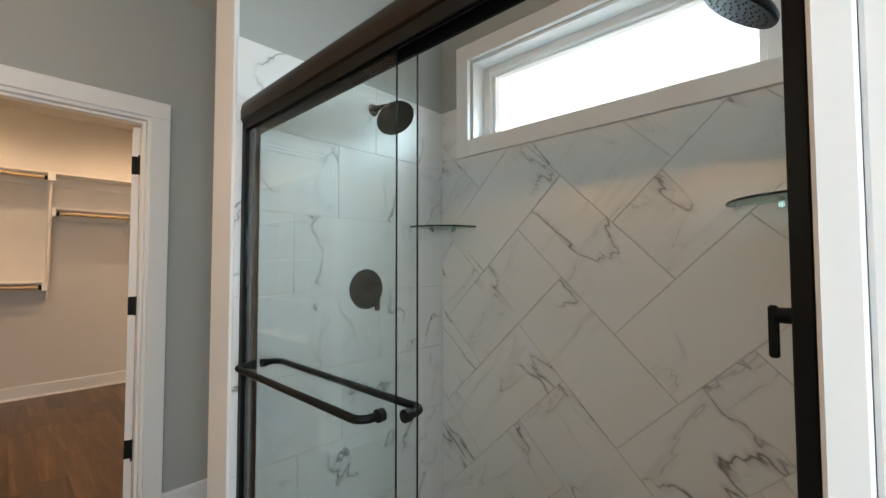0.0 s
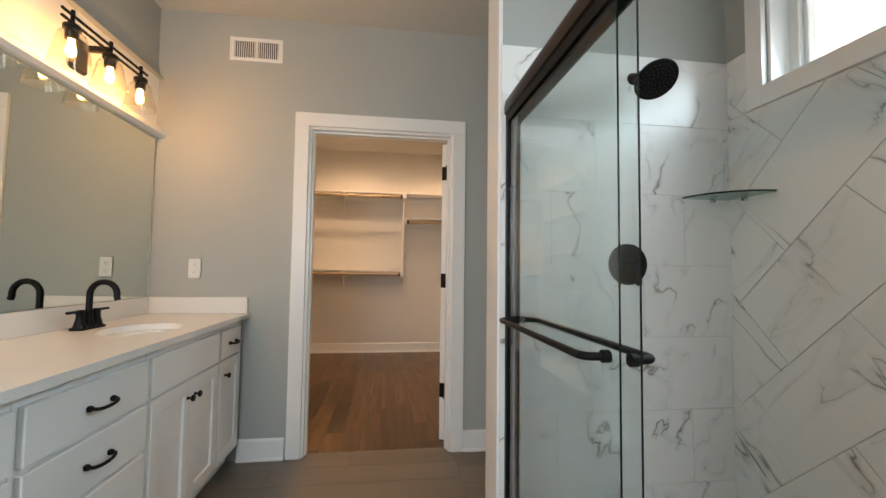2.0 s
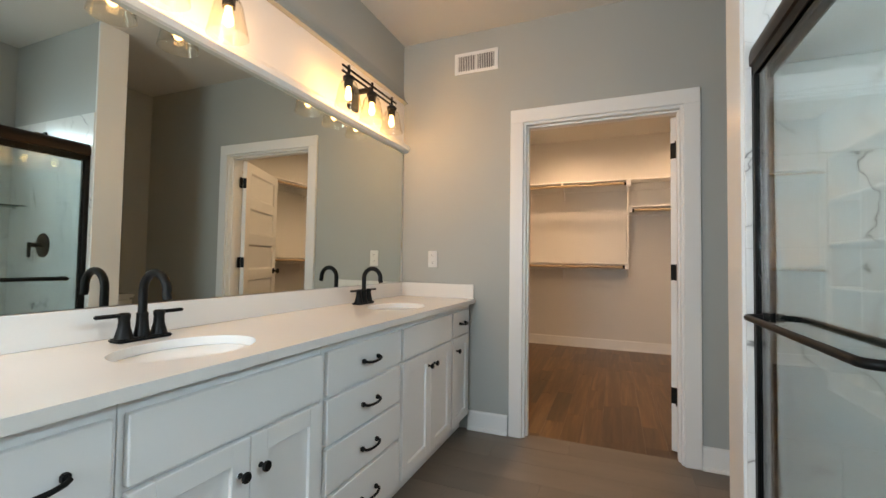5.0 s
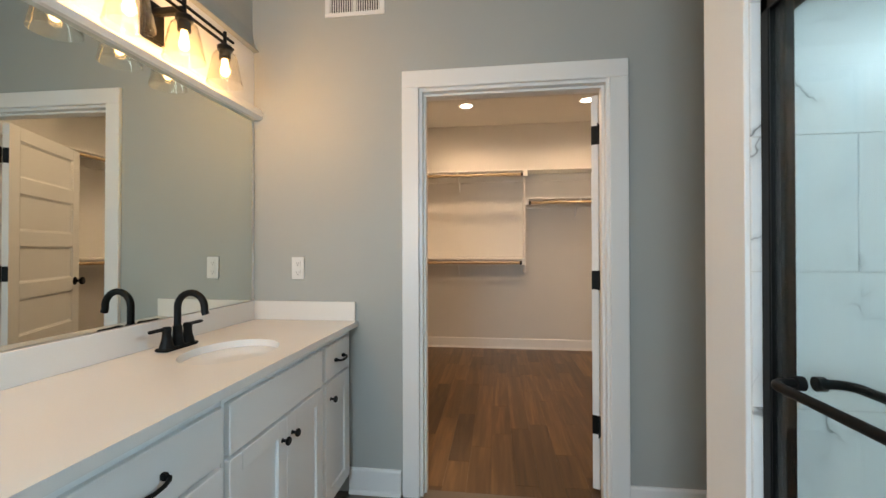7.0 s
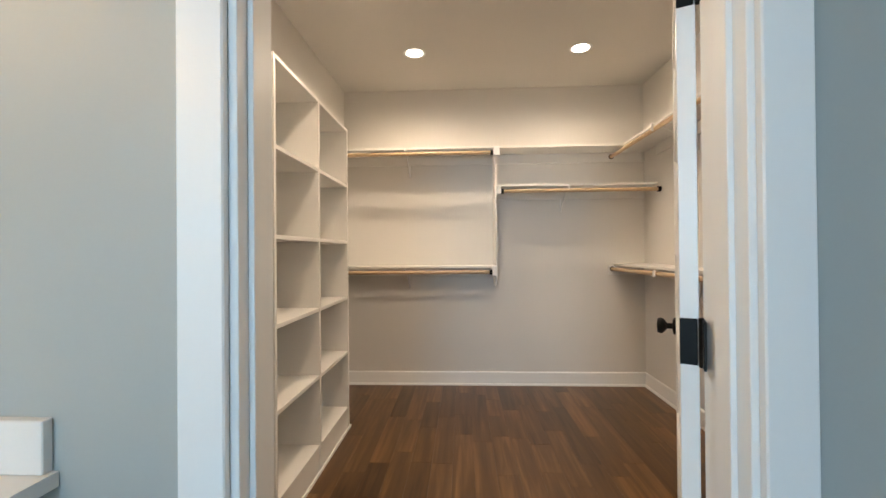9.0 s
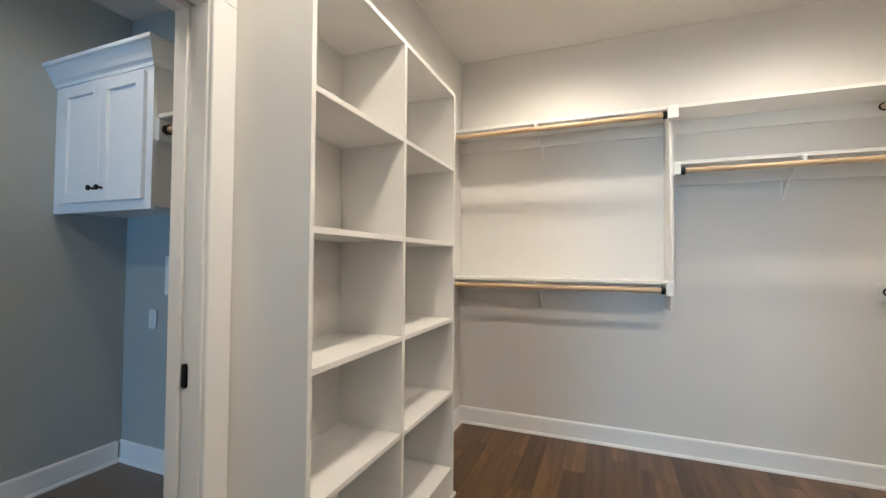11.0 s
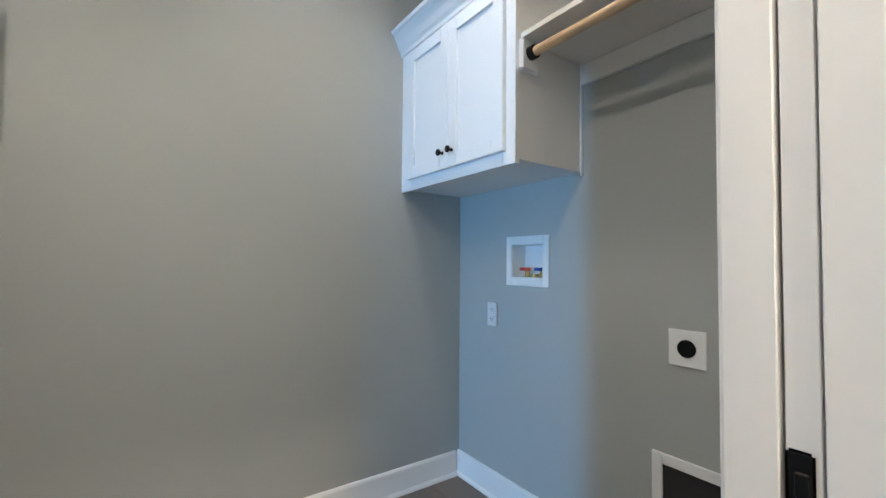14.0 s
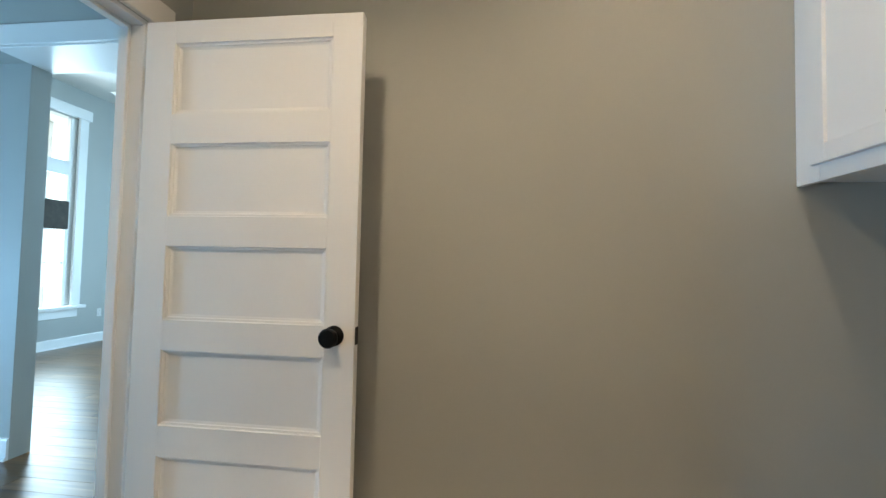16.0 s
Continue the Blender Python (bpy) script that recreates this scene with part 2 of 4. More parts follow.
MIRROR = material("silvered_mirror", (0.71, 0.75, 0.71), 0.0, 1.0, vary=0.0, bump=0.0)
PANE = pane_material("clear_shower_glass", (0.945, 0.978, 0.975), 0.03)
EDGE = material("dark_glass_edge", (0.004, 0.010, 0.009), 0.2, vary=0.1, bump=0.0)
SHELFGLASS = pane_material("corner_shelf_glass", (0.62, 0.78, 0.74))
JAR = pane_material("clear_jar_glass", (0.97, 0.96, 0.93))
BULB = glow_material("lit_bulb", (1.0, 0.66, 0.30), 14)
CANGLOW = glow_material("lit_can_lens", (1.0, 0.90, 0.74), 14)
SKYGLOW = glow_material("white_sky_backdrop", (0.80, 0.91, 1.0), 2.6)


# ---- building helpers ----
def box(bm, x0, x1, y0, y1, z0, z1):
    return bmesh.ops.create_cube(bm, size=1, matrix=Matrix.Translation(((x0 + x1) / 2, (y0 + y1) / 2, (z0 + z1) / 2)) @ Matrix.Diagonal((abs(x1 - x0), abs(y1 - y0), abs(z1 - z0), 1)))["verts"]


def boxes(*dims):
    bm = bmesh.new()
    for d in dims:
        box(bm, *d)
    return bm


def soft(bm, width=0.002, segments=1):
    bmesh.ops.bevel(bm, geom=list(bm.edges), offset=width, segments=segments, affect="EDGES", clamp_overlap=True)
    return bm


def bevelled(*dims, width=0.002, segments=1):
    return soft(boxes(*dims), width, segments)


def cyl(bm, a, b, r, r2=None, n=16):
    a, b = Vector(a), Vector(b)
    turn = (b - a).to_track_quat("Z", "Y").to_matrix().to_4x4()
    return bmesh.ops.create_cone(bm, cap_ends=True, segments=n, radius1=r, radius2=r if r2 is None else r2, depth=(b - a).length, matrix=Matrix.Translation((a + b) / 2) @ turn)["verts"]


def rod(a, b, r, r2=None, n=16):
    bm = bmesh.new()
    cyl(bm, a, b, r, r2, n)
    return bm


def lathe(profile, n=24, m=Matrix()):
    """A turned solid from (radius, height) steps about z, moved by m."""
    bm = bmesh.new()
    rings = []
    for r, z in profile:
        rings.append([bm.verts.new(m @ Vector((r * math.cos(2 * math.pi * k / n), r * math.sin(2 * math.pi * k / n), z))) for k in range(n)])
    for a, b in zip(rings, rings[1:]):
        for k in range(n):
            bm.faces.new((a[k], a[(k + 1) % n], b[(k + 1) % n], b[k]))
    for ring in (rings[0][::-1], rings[-1]):
        if (ring[0].co - ring[n // 2].co).length > 1e-5:
            bm.faces.new(ring)
    bmesh.ops.remove_doubles(bm, verts=bm.verts, dist=1e-6)
    bmesh.ops.recalc_face_normals(bm, faces=bm.faces)
    return bm


def tube(points, r, n=10):
    """A round bar swept along points."""
    bm = bmesh.new()
    pts = [Vector(p) for p in points]
    rings, side = [], None
    for i, p in enumerate(pts):
        d = (pts[min(i + 1, len(pts) - 1)] - pts[max(i - 1, 0)]).normalized()
        if side is None:
            side = d.orthogonal().normalized()
        side = (side - d * side.dot(d)).normalized()
        up = d.cross(side)
        rr = r[i] if isinstance(r, (list, tuple)) else r
        rings.append([bm.verts.new(p + rr * (math.cos(2 * math.pi * k / n) * side + math.sin(2 * math.pi * k / n) * up)) for k in range(n)])
    for a, b in zip(rings, rings[1:]):
        for k in range(n):
            bm.faces.new((a[k], a[(k + 1) % n], b[(k + 1) % n], b[k]))
    bm.faces.new(rings[0][::-1])
    bm.faces.new(rings[-1])
    bmesh.ops.recalc_face_normals(bm, faces=bm.faces)
    return bm


def extrude(profile, axis, a, b):
    """A profile of (p, q) pairs run along axis from a to b: p, q are the two other axes in order."""
    bm = bmesh.new()
    def at(p, q, s):
        return {0: (s, p, q), 1: (p, s, q), 2: (p, q, s)}[axis]
    lo, hi = ([bm.verts.new(at(p, q, s)) for p, q in profile] for s in (a, b))
    n = len(profile)
    for k in range(n):
        bm.faces.new((lo[k], lo[(k + 1) % n], hi[(k + 1) % n], hi[k]))
    bm.faces.new(lo[::-1])
    bm.faces.new(hi)
    bmesh.ops.recalc_face_normals(bm, faces=bm.faces)
    return bm


WHERE = {}


def part(name, bm, mat, parent=None, label="", local=False, smooth=False, shadow=True):
    """One mesh object out of bm, in world metres, or in its thing's own metres if local."""
    me = bpy.data.meshes.new(name)
    bm.to_mesh(me)
    bm.free()
    me.materials.append(mat)
    if smooth:
        for p in me.polygons:
            p.use_smooth = True
        me.set_sharp_from_angle(angle=radians(40))
    ob = new(name, me)
    WHERE[ob.name] = Vector((0, 0, 0))
    if parent:
        ob.parent = parent
        if not local:
            ob.location = -WHERE[parent.name]
    if label:
        ob["label"] = label
    ob.visible_shadow = shadow
    return ob


def thing(name, label, category, at=(0, 0, 0), group="", m=None):
    ob = new(name)
    ob.empty_display_size = 0.1
    ob.location = at
    if m is not None:
        ob.matrix_world = m
    WHERE[ob.name] = Vector(at)
    return tagged(ob, label, category, group)


def structure(name, bm, mat, label, category):
    return tagged(part(name, bm, mat), label, category, kind="structure")


# ---- walls, floors, ceilings ----
structure("wall_west", boxes((-2.28, -2.155, -1.09, -0.07, 0, 2.95), (-2.28, -2.155, 0.856, 2.18, 0, 2.95), (-2.28, -2.155, -0.07, 0.856, 2.058, 2.95)), WALL, "grey painted wall with a closet doorway", "wall")
structure("wall_vanity", boxes((-2.155, 1.82, -1.09, -0.97, 0, 2.95)), WALL, "grey painted wall behind the vanity", "wall")
structure("wall_shower_back", boxes((-2.155, -0.93, 1.95, 2.12, 0, 2.95), (0.30, 0.545, 1.95, 2.12, 0, 2.95), (-0.93, 0.30, 1.95, 2.12, 0, 1.92), (-0.93, 0.30, 1.95, 2.12, 2.33, 2.95)), WALL, "grey painted outer wall with a high window", "wall")
structure("wall_shower_west", boxes((-1.29, -1.13, 0.90, 1.95, 0, 2.95)), WALL, "grey painted partition between toilet nook and shower", "wall")
structure("wall_shower_east", boxes((0.379, 0.545, 0.90, 1.95, 0, 2.95)), WALL, "grey painted partition beside the shower", "wall")
structure("wall_bath_north", boxes((0.545, 1.70, 0.90, 1.02, 0, 2.95)), WALL, "plain grey painted wall", "wall")
# The opening is unseen, added to go with the bath's east daylight.
structure("wall_bath_east", boxes((1.70, 1.82, -0.97, -0.6, 0, 2.95), (1.70, 1.82, 0.6, 1.02, 0, 2.95), (1.70, 1.82, -0.6, 0.6, 0, 0.85), (1.70, 1.82, -0.6, 0.6, 2.25, 2.95)), WALL, "plain grey painted wall with an opening", "wall")
structure("wall_closet_west", boxes((-5.52, -5.40, -0.93, 2.18, 0, 2.95)), CLOSET, "pale painted closet wall", "wall")
structure("wall_closet_north", boxes((-5.40, -2.28, 2.06, 2.18, 0, 2.95)), CLOSET, "pale painted closet wall", "wall")
structure("wall_closet_south", boxes((-5.40, -3.17, -0.86, -0.79, 0, 2.95), (-2.36, -2.283, -0.86, -0.79, 0, 2.95), (-3.17, -2.36, -0.86, -0.79, 2.03, 2.95)), CLOSET, "pale painted closet wall with a pocket doorway", "wall")
structure("wall_closet_east", boxes((-2.292, -2.281, -0.79, -0.165, 0, CZ), (-2.292, -2.281, 0.935, 2.06, 0, CZ), (-2.292, -2.281, -0.165, 0.935, 2.14, CZ)), CLOSET, "pale painted closet wall beside the doorway", "wall")
structure("wall_laundry_north", boxes((-4.12, -3.17, -0.93, -0.862, 0, 2.95), (-2.36, -2.281, -0.93, -0.862, 0, 2.95), (-3.17, -2.36, -0.93, -0.862, 2.03, 2.95)), WALL, "grey painted laundry wall", "wall")
structure("wall_laundry_west", boxes((-4.12, -4.0, -2.67, -2.165, 0, 2.95), (-4.12, -4.0, -1.925, -0.93, 0, 2.95), (-4.12, -4.0, -2.165, -1.925, 0, 1.055), (-4.12, -4.0, -2.165, -1.925, 1.265, 2.95)), WALL, "grey painted laundry wall with a recessed washer box", "wall")
structure("wall_laundry_south", boxes((-4.0, -1.26, -2.67, -2.55, 0, 2.95)), WALL, "grey painted laundry wall", "wall")
structure("wall_laundry_east", boxes((-1.40, -1.30, -1.55, -1.09, 0, 2.95), (-1.40, -1.30, -2.55, -2.345, 0, 2.95), (-1.40, -1.30, -2.345, -1.55, 2.045, 2.95)), WALL, "grey painted laundry wall with a doorway", "wall")
structure("wall_hall_east", boxes((0.10, 0.22, -1.30, -1.09, 0, 2.95), (0.10, 0.22, -1.60, -1.30, 2.35, 2.95)), WALL, "grey painted hall wall beside an opening", "wall")
# The gap at y -1.56 to -1.18 is unseen, added for the daylight strip.
structure("wall_living_east", boxes((3.10, 3.22, -4.9, -1.56, 0, 3.6), (3.10, 3.22, -1.18, -1.09, 0, 3.6), (3.10, 3.22, -1.56, -1.18, 2.35, 3.6), (3.10, 3.22, -8.5, -6.12, 0, 3.6), (3.10, 3.22, -6.12, -4.9, 0, 0.56), (3.10, 3.22, -6.12, -4.9, 3.12, 3.6)), WALL, "grey painted living room wall with a tall window", "wall")
structure("wall_hall_south", boxes((0.226, 3.10, -3.37, -3.25, 0, 2.408), (-2.0, 3.10, -3.37, -3.054, 2.408, 3.6)), WALL, "grey painted hall wall with a wide opening to the living room", "wall")
# The opening in this unseen wall is added for the south daylight.
structure("wall_living_south", boxes((-2.0, -1.4, -8.62, -8.5, 0, 3.6), (0.6, 3.22, -8.62, -8.5, 0, 3.6), (-1.4, 0.6, -8.62, -8.5, 0, 0.5), (-1.4, 0.6, -8.62, -8.5, 2.9, 3.6)), WALL, "plain grey painted wall", "wall")
structure("wall_living_west", boxes((-2.12, -2.0, -8.62, -2.67, 0, 3.6)), WALL, "plain grey painted wall", "wall")
structure("wall_living_north", boxes((0.22, 3.10, -1.21, -1.09, 0, 3.6)), WALL, "plain grey painted wall", "wall")

structure("ceiling_bath", boxes((-2.155, 1.82, -0.97, 2.0, BZ, BZ + 0.05)), CEIL, "pale matte painted bathroom ceiling", "ceiling")
structure("ceiling_closet", boxes((-5.40, -2.281, -0.79, 2.06, CZ, CZ + 0.05)), CEIL, "pale matte painted closet ceiling", "ceiling")
structure("ceiling_laundry", boxes((-4.0, -2.281, -2.55, -0.86, LZ, LZ + 0.05), (-2.281, -1.26, -2.55, -1.03, LZ, LZ + 0.05)), CEIL, "pale matte painted laundry ceiling", "ceiling")
structure("ceiling_hall", boxes((-1.30, 3.10, -3.05, -1.21, LZ, LZ + 0.05), (-2.0, -1.30, -3.05, -2.67, LZ, LZ + 0.05)), CEIL, "pale matte painted hall ceiling", "ceiling")
structure("ceiling_living", boxes((-2.0, 3.10, -8.5, -3.37, 3.55, 3.65)), CEIL, "pale matte painted living room ceiling", "ceiling")

floor_bath = structure("floor_bath", boxes((-2.22, 1.82, -0.97, 2.0, -0.06, -0.004)), FLOORGROUT, "taupe tiled bathroom floor", "floor")
floor_closet = structure("floor_closet", boxes((-5.40, -2.22, -0.86, 2.06, -0.06, -0.004)), JOINT, "brown oak plank closet floor", "floor")
floor_laundry = structure("floor_laundry", boxes((-4.0, -2.281, -2.55, -0.86, -0.06, -0.004), (-2.281, -1.26, -2.55, -1.09, -0.06, -0.004)), FLOORGROUT, "dark taupe tiled laundry floor", "floor")
floor_living = structure("floor_living", boxes((-2.0, 3.10, -8.5, -2.67, -0.06, -0.004), (-1.26, 0.10, -2.67, -1.09, -0.06, -0.004), (0.10, 3.1, -2.67, -1.09, -0.06, -0.004)), DARKGAP, "brown oak plank hall and living room floor", "floor")


# ---- trim ----
def baseboard(name, axis, a, b, face, out, h=0.128):
    """Board with an eased top and a quarter-round shoe, against the wall plane at face; out is +1 or -1 into the room."""
    f = face
    p = [(f, 0.0), (f + out * 0.026, 0.0), (f + out * 0.025, 0.009), (f + out * 0.020, 0.016), (f + out * 0.014, 0.019), (f + out * 0.014, h - 0.012), (f + out * 0.010, h - 0.003), (f + out * 0.006, h), (f, h)]
    return structure(name, extrude(p, axis, a, b), WHITE, "white painted baseboard with shoe moulding", "baseboard")


baseboard("baseboard", 1, -0.435, -0.165, -2.155, 1)
baseboard("baseboard", 1, 0.936, 1.95, -2.155, 1)
baseboard("baseboard", 0, -2.13, -1.29, 1.95, -1)
baseboard("baseboard", 1, 0.92, 1.93, -1.29, -1)
baseboard("baseboard", 1, -0.79, 2.06, -5.40, 1)
baseboard("baseboard", 0, -5.375, -2.31, 2.06, -1)
baseboard("baseboard", 0, -5.375, -4.41, -0.79, 1)
baseboard("baseboard", 1, 0.936, 2.035, -2.292, -1)
baseboard("baseboard", 1, -2.55, -0.93, -4.0, 1)
baseboard("baseboard", 0, -3.975, -1.38, -2.55, 1)
baseboard("baseboard", 0, -3.975, -3.25, -0.93, -1)
baseboard("baseboard", 0, 0.226, 3.09, -3.25, 1)
baseboard("baseboard", 1, -8.5, -2.5, 3.10, -1)
baseboard("baseboard", 0, -2.0, 3.07, -8.5, 1)


def casing(name, plane, out, lo, hi, top, axis=1, w=0.096, d=0.02, label="white painted door casing"):
    """Flat casing round a doorway, in the plane x (axis 1) or y (axis 0) = plane, standing proud by d towards out."""
    pa, pb = sorted((plane, plane + out * d))
    bm = bmesh.new()
    for a, b, z0, z1 in ((lo - w, lo, 0, top), (hi, hi + w, 0, top), (lo - w, hi + w, top, top + w)):
        if b - a > 1e-4:
            box(bm, *((pa, pb, a, b, z0, z1) if axis == 1 else (a, b, pa, pb, z0, z1)))
    return structure(name, soft(bm, 0.003), WHITE, label, "door casing")


casing("trim_closet_door", -2.155, 1, -0.068, 0.850, 2.056, w=0.086)
casing("trim_closet_door_inside", -2.292, -1, -0.068, 0.850, 2.056, w=0.086)
# jambs and stops of the closet doorway
structure("trim_closet_jamb", bevelled((-2.292, -2.155, -0.07, -0.052, 0, 2.058), (-2.292, -2.155, 0.838, 0.856, 0, 2.058), (-2.292, -2.155, -0.052, 0.838, 2.040, 2.058), (-2.235, -2.19, -0.052, -0.040, 0, 2.040), (-2.235, -2.19, 0.826, 0.838, 0, 2.040), (-2.235, -2.19, -0.040, 0.826, 2.028, 2.040), width=0.0015), WHITE, "white painted door jamb with stops", "door jamb")
# pocket doorway between closet and laundry
structure("trim_pocket_jamb", bevelled((-3.166, -3.148, -0.932, -0.878, 0, 2.03), (-3.166, -3.148, -0.840, -0.79, 0, 2.03), (-2.365, -2.347, -0.93, -0.79, 0, 2.03), (-3.148, -2.365, -0.932, -0.878, 2.012, 2.03), (-3.148, -2.365, -0.840, -0.79, 2.012, 2.03), width=0.0015), WHITE, "white painted split jamb of a pocket door", "door jamb")
structure("trim_pocket_channel", bevelled((-3.168, -3.155, -0.874, -0.844, 0, 2.02), width=0.001), WHITE, "white strike strip inside the pocket jamb", "door jamb")
structure("trim_pocket_casing", bevelled((-3.234, -3.152, -0.79, -0.772, 0, 2.032), (-2.357, -2.30, -0.79, -0.772, 0, 2.032), (-3.234, -2.30, -0.79, -0.772, 2.032, 2.13), width=0.003), WHITE, "white painted door casing", "door casing")
structure("trim_pocket_casing_laundry", bevelled((-3.27, -3.18, -0.948, -0.93, 0, 2.032), (-2.357, -2.285, -0.948, -0.93, 0, 2.032), (-3.27, -2.285, -0.948, -0.93, 2.032, 2.13), width=0.003), WHITE, "white painted door casing", "door casing")
# laundry doorway
casing("trim_laundry_door", -1.40, -1, -2.345, -1.55, 2.045)
casing("trim_laundry_door_hall", -1.30, 1, -2.355, -1.54, 2.055, d=0.014)
structure("trim_laundry_jamb", bevelled((-1.40, -1.30, -2.345, -2.327, 0, 2.045), (-1.40, -1.30, -1.568, -1.55, 0, 2.045), (-1.40, -1.30, -2.327, -1.568, 2.027, 2.045), (-1.35, -1.32, -2.327, -2.315, 0, 2.027), (-1.35, -1.32, -1.58, -1.568, 0, 2.027), (-1.35, -1.32, -2.315, -1.58, 2.015, 2.027), width=0.0015), WHITE, "white painted door jamb with stops", "door jamb")
structure("trim_hall_header", bevelled((-2.0, 3.09, -3.052, -3.030, 2.402, 2.52), (-2.0, 0.224, -3.372, -3.053, 2.396, 2.407), width=0.003), WHITE, "white painted header over the hall opening", "trim")
# shower partition ends
structure("trim_shower_west_end", bevelled((-1.31, -1.126, 0.882, 0.90, 0, BZ), (-1.312, -1.29, 0.90, 0.955, 0, BZ), width=0.002), WHITE, "white painted board capping the shower partition", "trim")
structure("trim_shower_east_end", bevelled((0.3715, 0.400, 0.772, 0.8995, 0, BZ), (0.401, 0.545, 0.778, 0.8995, 0, BZ), width=0.003), WHITE, "white painted board capping the shower partition", "trim")
# shower window casing, stepped return and frame
structure("trim_shower_window", bevelled((-1.005, -0.93, 1.925, 1.95, 1.84, 2.41), (0.30, 0.372, 1.925, 1.95, 1.84, 2.41), (-0.93, 0.30, 1.925, 1.95, 1.84, 1.92), (-0.93, 0.30, 1.925, 1.95, 2.33, 2.41), width=0.002), WHITE, "white painted casing round the shower window", "window casing")
structure("trim_shower_window_return", bevelled((-0.93, -0.916, 1.955, 2.12, 1.92, 2.33), (0.286, 0.30, 1.955, 2.12, 1.92, 2.33), (-0.916, 0.286, 1.955, 2.12, 1.92, 1.934), (-0.916, 0.286, 1.955, 2.12, 2.316, 2.33), width=0.001), WHITE, "white painted window return", "window casing")


def window(name, frame_boxes, panes, axis, label):
    w = thing(name, label, "window", (sum(panes[0][0:2]) / 2, sum(panes[0][2:4]) / 2, panes[0][4]))
    w["kind"] = "structure"
    for d in frame_boxes:
        part("window_frame", bevelled(d, width=0.003), WHITE, w)
    for p in panes:
        part("pane", boxes(p), PANE, w, shadow=False)
    return w


window("window_1", [(-0.916, -0.875, 2.04, 2.10, 1.934, 2.316), (0.245, 0.286, 2.04, 2.10, 1.934, 2.316), (-0.875, 0.245, 2.04, 2.10, 1.934, 1.962), (-0.875, 0.245, 2.04, 2.10, 2.275, 2.316), (-0.875, -0.855, 2.06, 2.10, 1.962, 2.275), (0.225, 0.245, 2.06, 2.10, 1.962, 2.275), (-0.855, 0.225, 2.06, 2.10, 1.962, 1.974), (-0.855, 0.225, 2.06, 2.10, 2.262, 2.275)], [(-0.855, 0.225, 2.082, 2.088, 1.974, 2.262)], 1, "long low white-framed window high in the shower")
window("window_2", [(3.06, 3.10, -6.22, -6.10, 0.56, 3.14), (3.06, 3.10, -4.92, -4.80, 0.56, 3.14), (3.05, 3.10, -6.26, -4.76, 3.14, 3.28), (3.00, 3.10, -6.26, -4.76, 0.52, 0.56), (3.07, 3.10, -6.20, -4.82, 0.40, 0.52), (3.12, 3.18, -6.02, -5.0, 2.33, 2.52), (3.12, 3.18, -6.12, -6.02, 0.56, 3.12), (3.12, 3.18, -5.0, -4.9, 0.56, 3.12), (3.14, 3.17, -6.02, -5.0, 1.13, 1.15)], [(3.15, 3.156, -6.02, -5.0, 0.56, 2.33), (3.15, 3.156, -6.02, -5.0, 2.52, 3.12)], 0, "tall white-cased living room window with transom")
structure("backdrop_shower", boxes((-1.6, 1.0, 2.6, 2.62, 1.5, 3.2)), SKYGLOW, "bright white sky beyond the window", "sky")
structure("backdrop_living", boxes((5.0, 5.02, -9.0, -2.0, -0.5, 5.0)), SKYGLOW, "bright white sky beyond the window", "sky")


# ---- tiles and planks ----
def piece(name, me, parent, x, y, z, turn=None):
    ob = new(name, me)
    ob.parent = parent
    ob.location = (x, y, z)
    if turn:
        ob.rotation_euler = turn
    return ob


def slab_mesh(name, sx, sy, sz, mat, edge=0.0005):
    bm = bevelled((0, sx, 0, sy, -sz, 0), width=edge)
    me = bpy.data.meshes.new(name)
    bm.to_mesh(me)
    bm.free()
    me.materials.append(mat)
    return me


MESHES = {}


def slab(name, sx, sy, sz, mat, edge=0.0005):
    key = (name, round(sx, 3), round(sy, 3), mat.name)
    if key not in MESHES:
        MESHES[key] = slab_mesh(name, sx, sy, sz, mat, edge)
    return MESHES[key]


def lay(parent, x0, x1, y0, y1, long_axis, length, width, mat, name, gap, thick, stagger, rng, shorts=None):
    """Rows of boards or tiles with staggered ends, cut at the room's sides; their tops lie at z = 0."""
    lo, hi, a0, a1 = (y0, y1, x0, x1) if long_axis == 0 else (x0, x1, y0, y1)
    q, row = lo, 0
    while q < hi - 0.01:
        w = min(width, hi - q)
        p = a0 - (stagger(row) % length if shorts is None else rng.random() * length)
        while p < a1 - 0.005:
            l = length if shorts is None else rng.choice(shorts)
            s, e = max(p, a0), min(p + l, a1)
            if e - s > 0.02:
                if long_axis == 0:
                    piece(name, slab(name, e - s - gap, w - gap, thick, mat), parent, s, q, 0)
                else:
                    piece(name, slab(name, w - gap, e - s - gap, thick, mat), parent, q, s, 0)
            p += l
        q += width
        row += 1


rng = random.Random(4)
lay(floor_bath, -2.22, 1.70, -0.97, 0.87, 1, 1.2, 0.20, FLOORTILE, "tile", 0.0016, 0.004, lambda r: r * 0.43, rng)
lay(floor_bath, -2.155, -1.29, 0.87, 1.95, 1, 1.2, 0.20, FLOORTILE, "tile", 0.0016, 0.004, lambda r: r * 0.43, rng)
lay(floor_laundry, -4.0, -1.26, -2.55, -1.09, 1, 1.2, 0.20, FLOORTILE, "tile", 0.0016, 0.004, lambda r: r * 0.43, rng)
lay(floor_laundry, -4.0, -2.281, -1.09, -0.86, 1, 1.2, 0.20, FLOORTILE, "tile", 0.0016, 0.004, lambda r: 0.0, rng)
